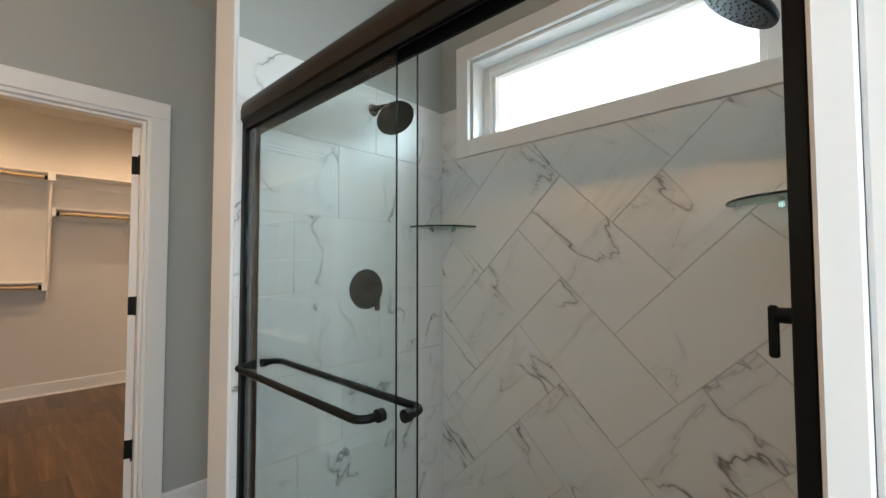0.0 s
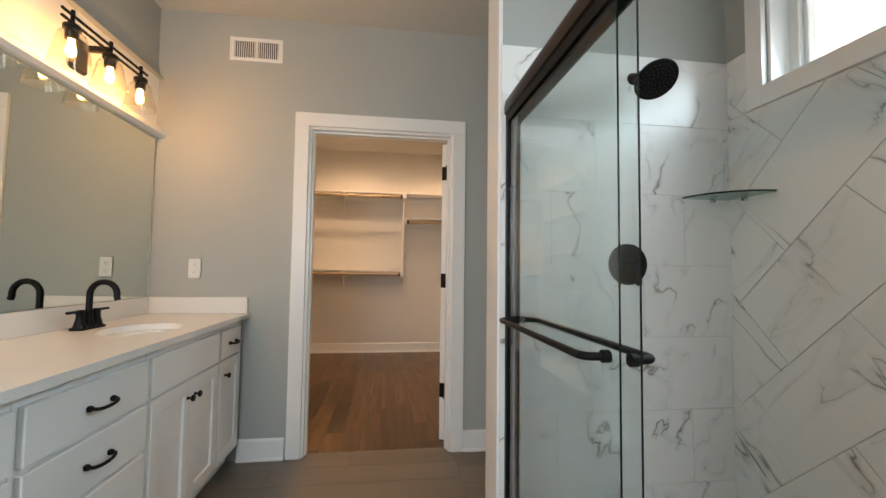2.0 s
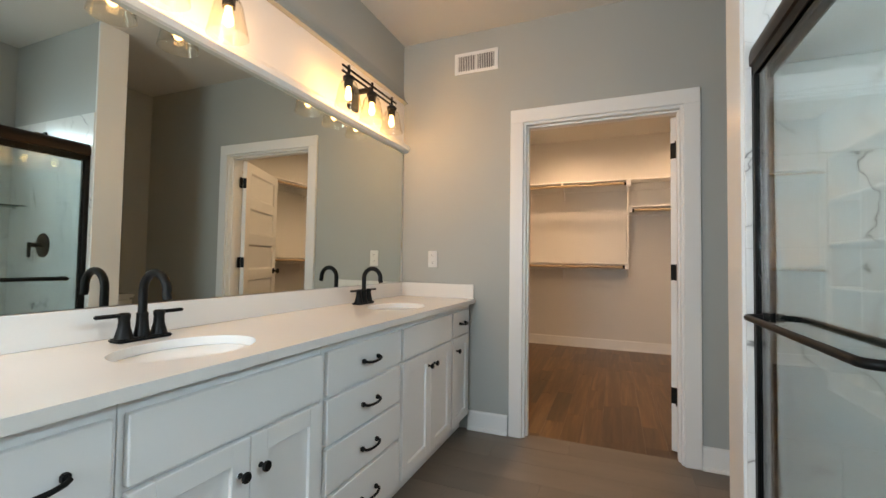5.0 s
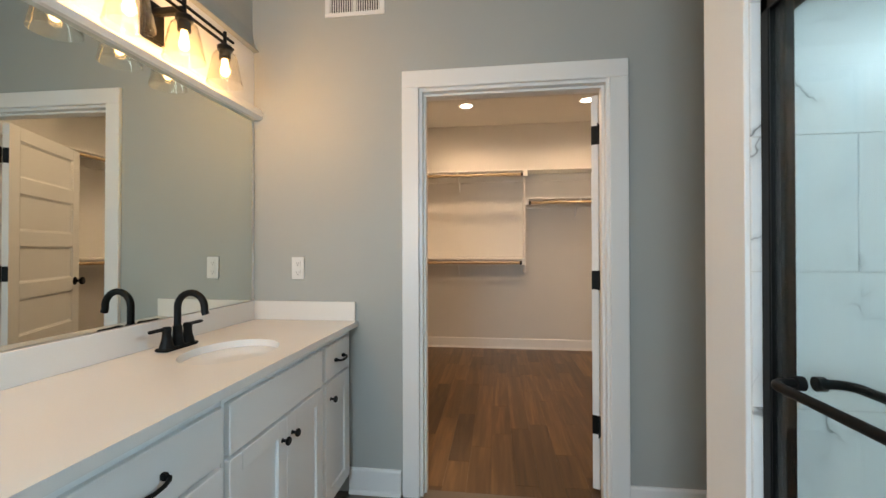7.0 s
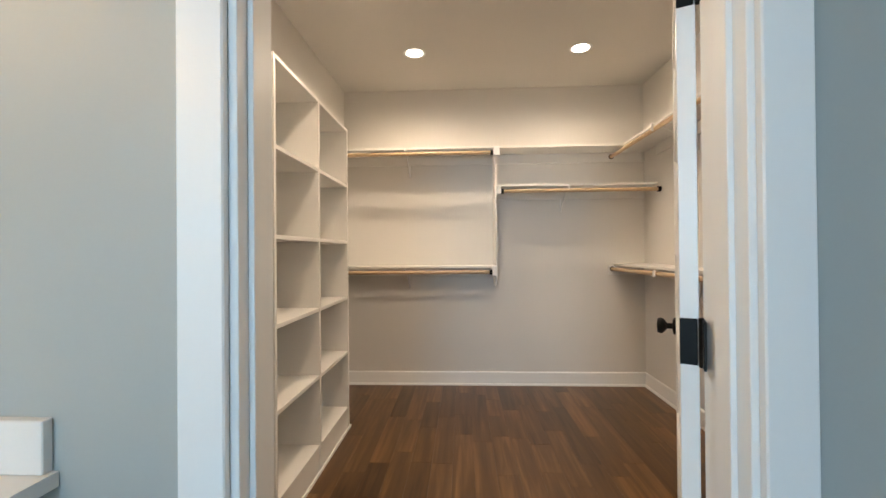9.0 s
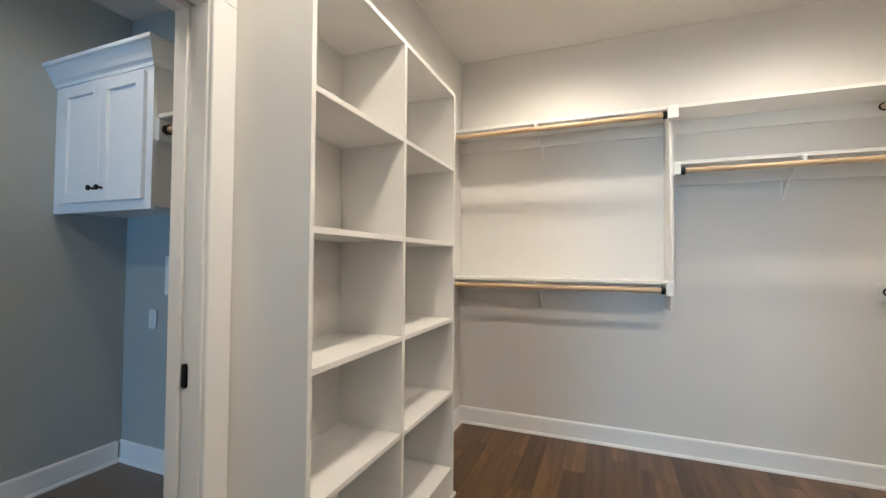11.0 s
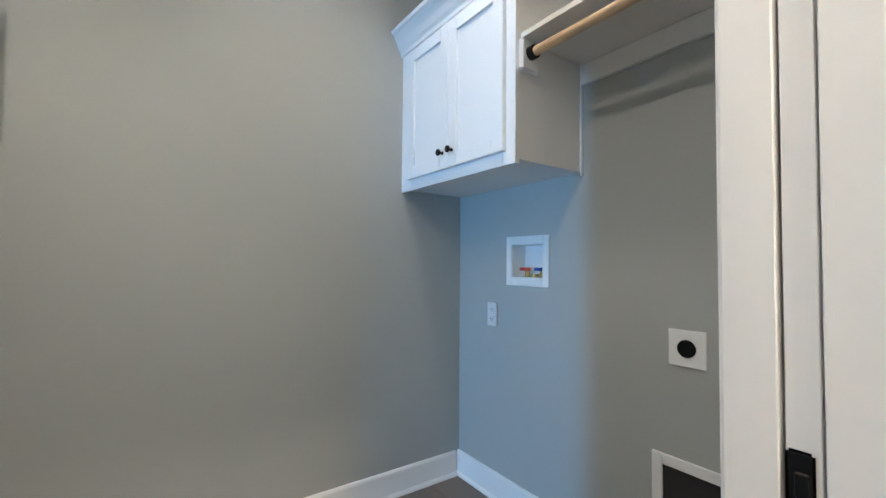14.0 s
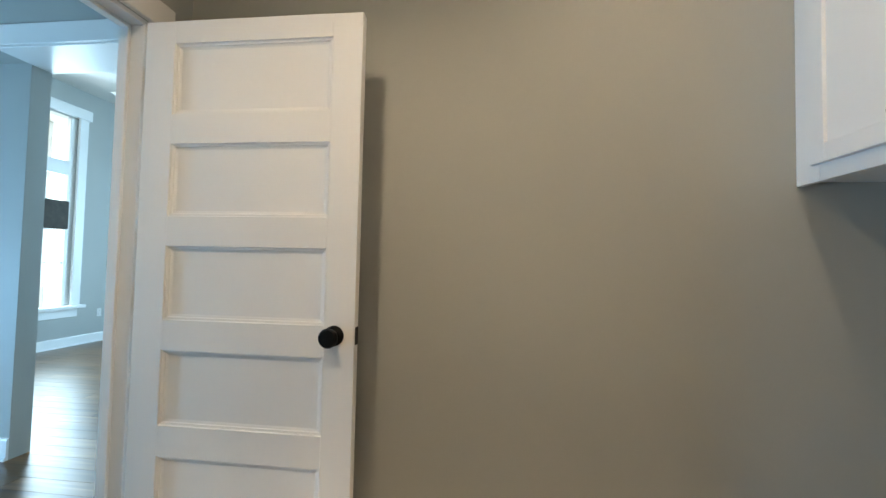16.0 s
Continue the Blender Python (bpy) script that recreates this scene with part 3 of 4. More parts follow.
lay(floor_closet, -5.40, -2.22, -0.86, 2.06, 0, 1.5, 0.127, OAK, "plank", 0.0004, 0.004, None, rng, (0.35, 0.5, 0.7, 0.9, 1.2))
lay(floor_living, -1.26, 3.10, -8.5, -2.67, 0, 1.5, 0.12, OAK, "plank", 0.0015, 0.004, None, rng, (0.9, 1.2, 1.5))
lay(floor_living, -1.26, 3.10, -2.67, -1.21, 0, 1.5, 0.12, OAK, "plank", 0.0015, 0.004, None, rng, (0.9, 1.2, 1.5))


# shower: grout beds, running-bond tiles on the side walls, herringbone at the back
def clipped(poly, x0, x1, z0, z1):
    for axis, lim, sign in ((0, x0, 1), (0, x1, -1), (1, z0, 1), (1, z1, -1)):
        res = []
        for k, p in enumerate(poly):
            q = poly[(k + 1) % len(poly)]
            dp, dq = sign * (p[axis] - lim), sign * (q[axis] - lim)
            if dp >= 0:
                res.append(p)
            if (dp >= 0) != (dq >= 0):
                t = dp / (dp - dq)
                res.append((p[0] + t * (q[0] - p[0]), p[1] + t * (q[1] - p[1])))
        poly = res
        if len(poly) < 3:
            return None
    return poly


def tile_poly(parent, poly, put, mat=MARBLE):
    """A thin tile of any outline: put(p, q, depth) gives its place in the world."""
    bm = bmesh.new()
    cx, cz = sum(p[0] for p in poly) / len(poly), sum(p[1] for p in poly) / len(poly)
    def inset(p, d):
        v = Vector((cx - p[0], cz - p[1]))
        v = v.normalized() * d if v.length > 1e-6 else v
        return p[0] + v.x, p[1] + v.y
    back = [bm.verts.new(put(*p, 0.0)) for p in poly]
    face = [bm.verts.new(put(*p, 0.0070)) for p in poly]
    top = [bm.verts.new(put(*inset(p, 0.0016), 0.0080)) for p in poly]
    n = len(poly)
    for k in range(n):
        j = (k + 1) % n
        bm.faces.new((back[k], back[j], face[j], face[k]))
        bm.faces.new((face[k], face[j], top[j], top[k]))
    bm.faces.new(top)
    bmesh.ops.recalc_face_normals(bm, faces=bm.faces)
    me = bpy.data.meshes.new("tile")
    bm.to_mesh(me)
    bm.free()
    me.materials.append(mat)
    ob = new("tile", me)
    ob.parent = parent


G = 0.0013
for name, wx, s in (("shower_tiling_west", -1.128, 1), ("shower_tiling_east", 0.377, -1)):
    bed = structure(name, boxes((min(wx - s * 0.002, wx + s * 0.004), max(wx - s * 0.002, wx + s * 0.004), 0.892, 1.949, 0.0, 2.106)), GROUT, "marble-look wall tiles in running bond", "tiles")
    for row in range(7):
        z1 = 2.106 - 0.306 * row
        z0 = max(z1 - 0.306, 0.0)
        y = 1.50 - 0.195 * row - 0.61 * 3
        while y < 1.95:
            poly = clipped([(y + G, z0 + G), (y + 0.61 - G, z0 + G), (y + 0.61 - G, z1 - G), (y + G, z1 - G)], 0.893, 1.942, 0.0, 2.106)
            if poly:
                tile_poly(bed, poly, lambda p, q, d, wx=wx, s=s: (wx + s * d, p, q))
            y += 0.61
bed = structure("shower_tiling_back", boxes((-1.12, 0.369, 1.944, 1.9505, 0.0, 1.84), (-1.12, -1.005, 1.944, 1.9505, 1.84, 2.106)), GROUT, "marble-look wall tiles in herringbone", "tiles")
WT, R2 = 0.3015, math.sqrt(0.5)
ox, oz = -0.652, 1.458
for i in range(-12, 13):
    for j in range(-12, 13):
        d = (i + j) % 4
        if d == 0:
            u0, u1, v0, v1 = i * WT, (i + 2) * WT, j * WT, (j + 1) * WT
        elif d == 2:
            u0, u1, v0, v1 = i * WT, (i + 1) * WT, j * WT, (j + 2) * WT
        else:
            continue
        quad = [(ox + (u + v) * R2, oz + (v - u) * R2) for u, v in ((u0 + G, v0 + G), (u1 - G, v0 + G), (u1 - G, v1 - G), (u0 + G, v1 - G))]
        for limits in ((-1.119, 0.368, 0.0, 1.839), (-1.119, -1.006, 1.841, 2.106)):
            poly = clipped(quad, *limits)
            if poly:
                tile_poly(bed, poly, lambda p, q, dd: (p, 1.9475 - dd, q))


# ---- vanity ----
FY = -0.437  # face of the cabinet boxes


def shaker(x0, x1, z0, z1, parent, y=FY):
    """A shaker door: stiles and rails round a sunk panel, one slab each."""
    d = part("door", bevelled((x0, x0 + 0.057, y, y + 0.02, z0, z1), (x1 - 0.057, x1, y, y + 0.02, z0, z1), (x0 + 0.057, x1 - 0.057, y, y + 0.02, z1 - 0.057, z1), (x0 + 0.057, x1 - 0.057, y, y + 0.02, z0, z0 + 0.057), width=0.0018), CABINET, parent)
    part("panel", boxes((x0 + 0.055, x1 - 0.055, y, y + 0.009, z0 + 0.055, z1 - 0.055)), CABINET, d)
    return d


def knob(x, z, parent, y=FY + 0.02):
    bm = lathe([(0.0075, 0), (0.0075, 0.003), (0.005, 0.006), (0.005, 0.013), (0.012, 0.018), (0.0145, 0.022), (0.0145, 0.026), (0.012, 0.029), (0.0, 0.0295)], 20, pose(x, y, z, -90, 0, 0))
    part("knob", bm, BLACK, parent, "matte black round knob", smooth=True)


def pull(x, z, parent, half=0.052, y=FY + 0.02):
    pts = [(x - half, y + 0.014, z), (x - half, y + 0.021, z - 0.001), (x - half * 0.86, y + 0.026, z - 0.003), (x - half * 0.5, y + 0.031, z - 0.005), (x, y + 0.033, z - 0.0055), (x + half * 0.5, y + 0.031, z - 0.005), (x + half * 0.86, y + 0.026, z - 0.003), (x + half, y + 0.021, z - 0.001), (x + half, y + 0.014, z)]
    h = part("handle", tube(pts, 0.0052, 10), BLACK, parent, "matte black bar pull", smooth=True)
    for s in (-1, 1):
        part("mount", soft(boxes((x + s * half - 0.007, x + s * half + 0.007, y, y + 0.016, z - 0.0085, z + 0.0085)), 0.003, 2), BLACK, h)


def drawer(x0, x1, z0, z1, parent, half=0.0):
    f = part("drawer_front", bevelled((x0, x1, FY, FY + 0.02, z0, z1), width=0.0025), CABINET, parent)
    if half:
        pull((x0 + x1) / 2, (z0 + z1) / 2, f, half)


def carcass(x0, x1, label):
    c = thing("vanity_cabinet", label, "cabinet", ((x0 + x1) / 2, -0.7, 0), "vanity cabinets")
    part("body", bevelled((x0, x1, -0.965, FY, 0.10, 0.850), width=0.0012), CABINET, c)
    part("toe_kick", boxes((x0, x1, -0.52, -0.50, 0.0, 0.10)), CABINET, c)
    return c


c = carcass(-2.153, -1.793, "white narrow shaker cabinet with drawer and door against the wall")
drawer(-2.095, -1.812, 0.668, 0.816, c, 0.045)
knob(-1.862, 0.58, shaker(-2.095, -1.812, 0.12, 0.656, c))
for x0, x1, mid in ((-1.791, -1.152, -1.478), (-0.596, 0.026, -0.292)):
    c = carcass(x0, x1, "white shaker sink cabinet with two doors")
    part("false_front", bevelled((x0 + 0.012, x1 - 0.012, FY, FY + 0.02, 0.668, 0.816), width=0.0025), CABINET, c)
    kz = 0.585 if x0 < -1 else 0.567
    knob(mid - 0.034, kz, shaker(x0 + 0.012, mid - 0.0015, 0.12, 0.656, c))
    knob(mid + 0.034, kz, shaker(mid + 0.0015, x1 - 0.012, 0.12, 0.656, c))
c = carcass(-1.150, -0.598, "white cabinet with a bank of four drawers")
for z0, z1 in ((0.668, 0.816), (0.500, 0.653), (0.330, 0.485), (0.12, 0.315)):
    drawer(-1.135, -0.613, z0, z1, c, 0.052)
c = carcass(0.028, 0.40, "white narrow shaker cabinet with drawer and door")
drawer(0.043, 0.325, 0.668, 0.816, c, 0.062)
knob(0.09, 0.57, shaker(0.043, 0.325, 0.12, 0.656, c))

SINKS = ((-0.265, -0.634), (-1.487, -0.634))


def countertop():
    """One slab with two oval cut-outs, and splashes at the back and at the wall."""
    t = thing("vanity_countertop", "pale quartz countertop with backsplash and two oval cut-outs", "countertop", (-0.9, -0.7, 0.852))
    bm = bmesh.new()
    n = 40
    x_a, x_b, y_a, y_b = -2.153, 0.41, -0.968, -0.389
    cuts = [x_a, -0.865, x_b]
    for z, flip in ((0.880, False), (0.852, True)):
        for (cx, cy), (l, r) in zip(SINKS[::-1], zip(cuts, cuts[1:])):
            inner, outer = [], []
            for k in range(n):
                a = 2 * math.pi * k / n
                ca, sa = math.cos(a), math.sin(a)
                inner.append(bm.verts.new((cx + 0.194 * ca, cy + 0.150 * sa, z)))
                s = min((r - cx) / ca if ca > 1e-6 else (l - cx) / ca if ca < -1e-6 else 9, (y_b - cy) / sa if sa > 1e-6 else (y_a - cy) / sa if sa < -1e-6 else 9)
                outer.append(bm.verts.new((cx + s * ca, cy + s * sa, z)))
            for k in range(n):
                j = (k + 1) % n
                q = (inner[k], outer[k], outer[j], inner[j])
                bm.faces.new(q[::-1] if flip else q)
            for px, py in ((l, y_a), (r, y_a), (r, y_b), (l, y_b)):
                c1 = [v for v in outer if abs(v.co.x - px) < 1e-4]
                c2 = [v for v in outer if abs(v.co.y - py) < 1e-4]
                if c1 and c2:
                    v1 = min(c1, key=lambda v: abs(v.co.y - py))
                    v2 = min(c2, key=lambda v: abs(v.co.x - px))
                    if v1 is not v2:
                        bm.faces.new((v1, v2, bm.verts.new((px, py, z))))
    for cx, cy in SINKS:
        top = [bm.verts.new((cx + 0.194 * math.cos(2 * math.pi * k / n), cy + 0.150 * math.sin(2 * math.pi * k / n), 0.880)) for k in range(n)]
        low = [bm.verts.new((v.co.x, v.co.y, 0.852)) for v in top]
        for k in range(n):
            j = (k + 1) % n
            bm.faces.new((top[k], top[j], low[j], low[k]))
    for a, b in (((x_a, y_b), (x_b, y_b)), ((x_b, y_b), (x_b, y_a)), ((x_b, y_a), (x_a, y_a)), ((x_a, y_a), (x_a, y_b))):
        bm.faces.new([bm.verts.new((*p, z)) for p, z in ((a, 0.852), (b, 0.852), (b, 0.880), (a, 0.880))])
    bmesh.ops.remove_doubles(bm, verts=bm.verts, dist=1e-5)
    bmesh.ops.recalc_face_normals(bm, faces=bm.faces)
    part("slab", bm, QUARTZ, t, smooth=True)
    part("backsplash", bevelled((-2.133, 0.41, -0.968, -0.948, 0.8805, 0.978), width=0.002), QUARTZ, t)
    part("side_splash", bevelled((-2.1535, -2.133, -0.968, -0.400, 0.8805, 0.978), width=0.002), QUARTZ, t)


countertop()


def sink(cx, cy):
    s = thing("undermount_sink", "white oval undermount porcelain sink in the countertop", "sink", (cx, cy, 0.70), "sinks")
    prof = [(1.05, 0.851), (1.0, 0.851), (0.985, 0.81), (0.93, 0.755), (0.78, 0.72), (0.5, 0.702), (0.12, 0.698), (0.12, 0.692), (0.55, 0.694), (0.83, 0.712), (0.99, 0.75), (1.05, 0.80)]
    bm = lathe([(r, z) for r, z in prof], 40)
    bmesh.ops.scale(bm, vec=(0.198, 0.154, 1), verts=bm.verts)
    bmesh.ops.translate(bm, vec=(cx, cy, 0), verts=bm.verts)
    part("basin", bm, PORCELAIN, s, smooth=True)
    part("drain", lathe([(0.0, 0.690), (0.031, 0.690), (0.031, 0.7005), (0.026, 0.703), (0.0, 0.703)], 20, pose(cx, cy, 0)), BLACK, s, "black drain", smooth=True)


def faucet(cx, cy):
    f = thing("faucet", "matte black centerset faucet with high arched spout and two levers", "faucet", (cx, cy, 0.880), "faucets")
    z = 0.8805
    bm = bevelled((cx - 0.079, cx + 0.079, cy - 0.027, cy + 0.027, z, z + 0.012), width=0.004, segments=2)
    part("base_plate", bm, BLACK, f)
    col = lathe([(0.024, 0.010), (0.021, 0.02), (0.017, 0.045), (0.0155, 0.075), (0.0165, 0.079), (0.014, 0.084)], 20, pose(cx, cy, z))
    part("spout_body", col, BLACK, f, smooth=True)
    pts = [(cx, cy, z + 0.07), (cx, cy, z + 0.15)]
    for k in range(0, 13):
        a = math.pi * k / 12 * 1.06
        pts.append((cx, cy + 0.055 - 0.055 * math.cos(a), z + 0.15 + 0.055 * math.sin(a)))
    pts.append((cx, cy + 0.1145, z + 0.125))
    part("spout", tube(pts, 0.0125, 14), BLACK, f, smooth=True)
    for s in (-1, 1):
        bm = lathe([(0.025, 0.010), (0.023, 0.018), (0.016, 0.045), (0.0145, 0.066), (0.016, 0.07), (0.016, 0.082), (0.012, 0.086), (0.0, 0.087)], 20, pose(cx + s * 0.051, cy, z))
        h = part("handle_body", bm, BLACK, f, smooth=True)
        part("lever", bevelled((cx + s * 0.046, cx + s * 0.128, cy - 0.008, cy + 0.008, z + 0.074, z + 0.085), width=0.003, segments=2), BLACK, h)


for cx, cy in SINKS:
    sink(cx, cy)
    faucet(cx - 0.012, cy - 0.226)

# mirror, white board above it and its ledges
structure("trim_mirror_board", bevelled((-2.154, 0.42, -0.97, -0.962, 0.981, 2.296), width=0.001), WHITE, "white painted board behind mirror and lamps", "wall panel")
mir = thing("wall_mirror", "wide frameless wall mirror above the vanity backsplash", "mirror", (-0.86, -0.955, 0.979))
bm = boxes((-2.125, 0.40, -0.9615, -0.9575, 0.981, 1.945))
for vert in bm.verts:
    vert.co.y += 0.0045 if vert.co.z > 1.5 else 0.0  # it leans a little from the wall at the top
part("mirror_glass", bm, MIRROR, mir)
part("top_trim", extrude([(-0.9615, 1.934), (-0.930, 1.932), (-0.918, 1.940), (-0.909, 1.946), (-0.908, 1.967), (-0.916, 1.973), (-0.920, 1.985), (-0.936, 1.996), (-0.9615, 1.998)], 0, -2.153, 0.41), WHITE, mir, "white moulded top strip")
structure("trim_vanity_ledge", extrude([(-0.97, 2.297), (-0.934, 2.297), (-0.934, 2.304), (-0.948, 2.318), (-0.960, 2.342), (-0.966, 2.372), (-0.97, 2.41)], 0, -2.154, 1.69), WALL, "grey coved ledge above the vanity lamps", "trim")


def vanity_light(cx):
    v = thing("vanity_light", "three-bulb dark bronze vanity light with clear glass jars", "wall lamp", (cx, -0.957, 2.05), "vanity lights")
    y = -0.82
    part("back_plate", soft(boxes((cx - 0.05, cx + 0.05, -0.962, -0.938, 2.02, 2.17)), 0.008, 2), BLACK, v)
    part("arm", bevelled((cx - 0.014, cx + 0.014, -0.94, y, 2.115, 2.14), width=0.004), BLACK, v)
    for dz in (0.0, 0.030):
        part("bar", rod((cx - 0.285, y, 2.118 + dz), (cx + 0.285, y, 2.118 + dz), 0.0062, n=12), BLACK, v, smooth=True)
    for dx in (-0.23, 0.0, 0.23):
        x = cx + dx
        part("post", rod((x, y, 2.09), (x, y, 2.168), 0.0075, n=10), BLACK, v, smooth=True)
        s = part("socket", lathe([(0.0, 2.108), (0.026, 2.108), (0.030, 2.104), (0.030, 2.088), (0.026, 2.084), (0.0225, 2.082), (0.0225, 2.05), (0.0, 2.05)], 24, pose(x, y, 0)), BLACK, v, smooth=True)
        part("jar", lathe([(0.030, 2.086), (0.033, 2.080), (0.044, 2.070), (0.050, 2.054), (0.071, 1.947), (0.0715, 1.944), (0.0685, 1.944), (0.0475, 2.053), (0.042, 2.068), (0.031, 2.077), (0.028, 2.084)], 32, pose(x, y, 0)), JAR, s, "clear glass jar shade", smooth=True, shadow=False)
        part("bulb", lathe([(0.0, 1.978), (0.008, 1.980), (0.015, 1.988), (0.0175, 1.999), (0.016, 2.013), (0.012, 2.032), (0.011, 2.052)], 18, pose(x, y, 0)), BULB, s, "lit warm bulb", smooth=True, shadow=False)


vanity_light(-1.485)
vanity_light(-0.285)


# ---- wall plates and vents ----
def duplex(name, m, label, group="outlets"):
    """A duplex outlet in its own x-z plane, facing +y, set by m."""
    o = thing(name, label, "outlet", group=group, m=m)
    part("plate", bevelled((-0.036, 0.036, 0, 0.006, -0.059, 0.059), width=0.003, segments=2), PLASTIC, o, local=True)
    for s in (-1, 1):
        r = part("receptacle", soft(boxes((-0.017, 0.017, 0.004, 0.0085, s * 0.024 - 0.0145, s * 0.024 + 0.0145)), 0.004, 2), PLASTIC, o, local=True)
        # Slots are solid blocks, with the holes' shade put into their dark colour.
        for dx, h in ((-0.0065, 0.0045), (0.0065, 0.0035)):
            part("slot", boxes((dx - 0.0012, dx + 0.0012, 0.006, 0.0088, s * 0.024 - h + 0.003, s * 0.024 + h + 0.003)), DARKGAP, r, local=True)
        part("slot", boxes((-0.002, 0.002, 0.006, 0.0088, s * 0.024 - 0.0105, s * 0.024 - 0.0065)), DARKGAP, r, local=True)
    part("screw", rod((0, 0.004, 0), (0, 0.0072, 0), 0.0028, n=10), PLASTIC, o, local=True)
    return o


duplex("duplex_outlet", pose(-2.155, -0.714, 1.149, 0, 0, -90), "white duplex outlet on the wall above the vanity")
duplex("duplex_outlet", pose(-4.0, -2.278, 0.894, 0, 0, -90), "white duplex outlet below the washer box")
duplex("duplex_outlet", pose(3.10, -6.55, 0.42, 0, 0, 90), "white duplex outlet on the living room wall")

v = thing("supply_vent", "white supply register with two banks of slats", "vent", (-2.155, -0.405, 2.52))
part("frame", bevelled((-2.155, -2.147, -0.562, -0.245, 2.45, 2.472), (-2.155, -2.147, -0.562, -0.245, 2.577, 2.60), (-2.155, -2.147, -0.562, -0.535, 2.472, 2.577), (-2.155, -2.147, -0.272, -0.245, 2.472, 2.577), (-2.155, -2.147, -0.412, -0.395, 2.472, 2.577), width=0.002), WHITE, v)
# A thin dark sheet on the wall paints the shade behind the slats.
part("duct_shade", boxes((-2.1548, -2.1535, -0.54, -0.27, 2.47, 2.58)), DARKGAP, v)
for k in range(20):
    y = -0.530 + 0.0125 * k + (0.016 if k > 9 else 0)
    part("slat", boxes((-2.1535, -2.1475, y - 0.0022, y + 0.0022, 2.472, 2.577)), WHITE, v)


# ---- panel doors ----
def panel_door(label, m, width, knob_sides=(1,), height=2.025):
    """Five sunk horizontal panels; hinge edge on local x = 0, leaf along +x, front face on y = 0, back on y = 0.035."""
    d = thing("panel_door", label, "door", group="panel doors", m=m)
    zs = [(0.325 + 0.3445 * k, 0.325 + 0.3445 * k + 0.245) for k in range(5)]
    z0 = 0.012
    for a, b in ((0.0, 0.108), (width - 0.100, width)):
        part("stile", bevelled((a, b, 0, 0.035, z0, height), width=0.0015), WHITE, d, local=True)
    cuts = [(z0, zs[0][0])] + [(zs[k][1], zs[k + 1][0]) for k in range(4)] + [(zs[4][1], height)]
    for a, b in cuts:
        part("rail", boxes((0.108, width - 0.100, 0.0002, 0.0348, a, b)), WHITE, d, local=True)
    for a, b in zs:
        bm = bmesh.new()
        for y, s in ((0.0, 1), (0.035, -1)):
            rings = []
            for inset, depth in ((0.0, 0.0), (0.0015, 0.0055), (0.009, 0.0065), (0.0105, 0.011), (0.019, 0.0135)):
                yy = y + s * depth
                rings.append([bm.verts.new(p) for p in ((0.108 + inset, yy, a + inset), (width - 0.1 - inset, yy, a + inset), (width - 0.1 - inset, yy, b - inset), (0.108 + inset, yy, b - inset))])
            for r1, r2 in zip(rings, rings[1:]):
                for k in range(4):
                    bm.faces.new((r1[k], r1[(k + 1) % 4], r2[(k + 1) % 4], r2[k]))
            bm.faces.new(rings[-1])
        bmesh.ops.recalc_face_normals(bm, faces=bm.faces)
        part("panel", bm, WHITE, d, local=True)
    for s in (1, -1):
        y = 0 if s == 1 else 0.035
        bm = lathe([(0.0, 0), (0.032, 0), (0.032, 0.004), (0.028, 0.008), (0.011, 0.011), (0.011, 0.028), (0.020, 0.034), (0.029, 0.043), (0.0305, 0.052), (0.026, 0.061), (0.0, 0.064)], 24, pose(width - 0.066, y, 0.985, 90 if s == 1 else -90, 0, 0))
        part("door_knob", bm, BLACK, d, "matte black round door knob", local=True, smooth=True)
    part("latch_plate", bevelled((width - 0.0005, width + 0.0025, 0.005, 0.030, 0.957, 1.013), width=0.0008), BLACK, d, local=True)
    return d


def hinges(door, zs, face):
    for z in zs:
        h = part("hinge", bevelled((-0.0025, 0.0, 0.003, 0.035, z - 0.048, z + 0.048), width=0.0008), BLACK, door, "matte black butt hinge", local=True)
        part("hinge_pin", rod((-0.006, face, z - 0.05), (-0.006, face, z + 0.05), 0.0075, n=10), BLACK, h, local=True, smooth=True)
        part("jamb_leaf", bevelled((-0.046, -0.010, face - 0.004, face + 0.001, z - 0.048, z + 0.048), width=0.0008), BLACK, h, local=True)


cd = panel_door("white five-panel closet door standing open into the closet", pose(-2.303, 0.836, 0, 0, 0, 154.0), 0.86, height=2.035)
hinges(cd, (0.342, 1.084, 1.829), -0.006)
ld = panel_door("white five-panel laundry door standing open near the wall", pose(-1.424, -2.312, 0, 0, 0, 180.0), 0.765)
hinges(ld, (0.342, 1.084, 1.829), 0.041)

s = thing("pocket_latch", "black pocket door strike on the white jamb", "strike plate", (-3.155, -0.859, 0.92))
part("plate", soft(boxes((-3.156, -3.150, -0.874, -0.849, 0.885, 0.955)), 0.004, 2), BLACK, s)
part("pin", bevelled((-3.151, -3.146, -0.866, -0.852, 0.906, 0.934), width=0.002), BLACK, s)

# ---- shower ----
sd = thing("sliding_shower_door", "frameless-look sliding glass shower door with dark bronze frame, slid open", "shower door", (-0.375, 0.93, 0.10))
hp = [(0.906, 1.806), (0.905, 1.836), (0.910, 1.862), (0.924, 1.880), (0.944, 1.887), (0.966, 1.884), (0.980, 1.872), (0.987, 1.850), (0.987, 1.806), (0.976, 1.800), (0.916, 1.800)]
part("header", extrude(hp, 0, -1.118, 0.368), BRONZE, sd, "dark bronze header rail", smooth=True)
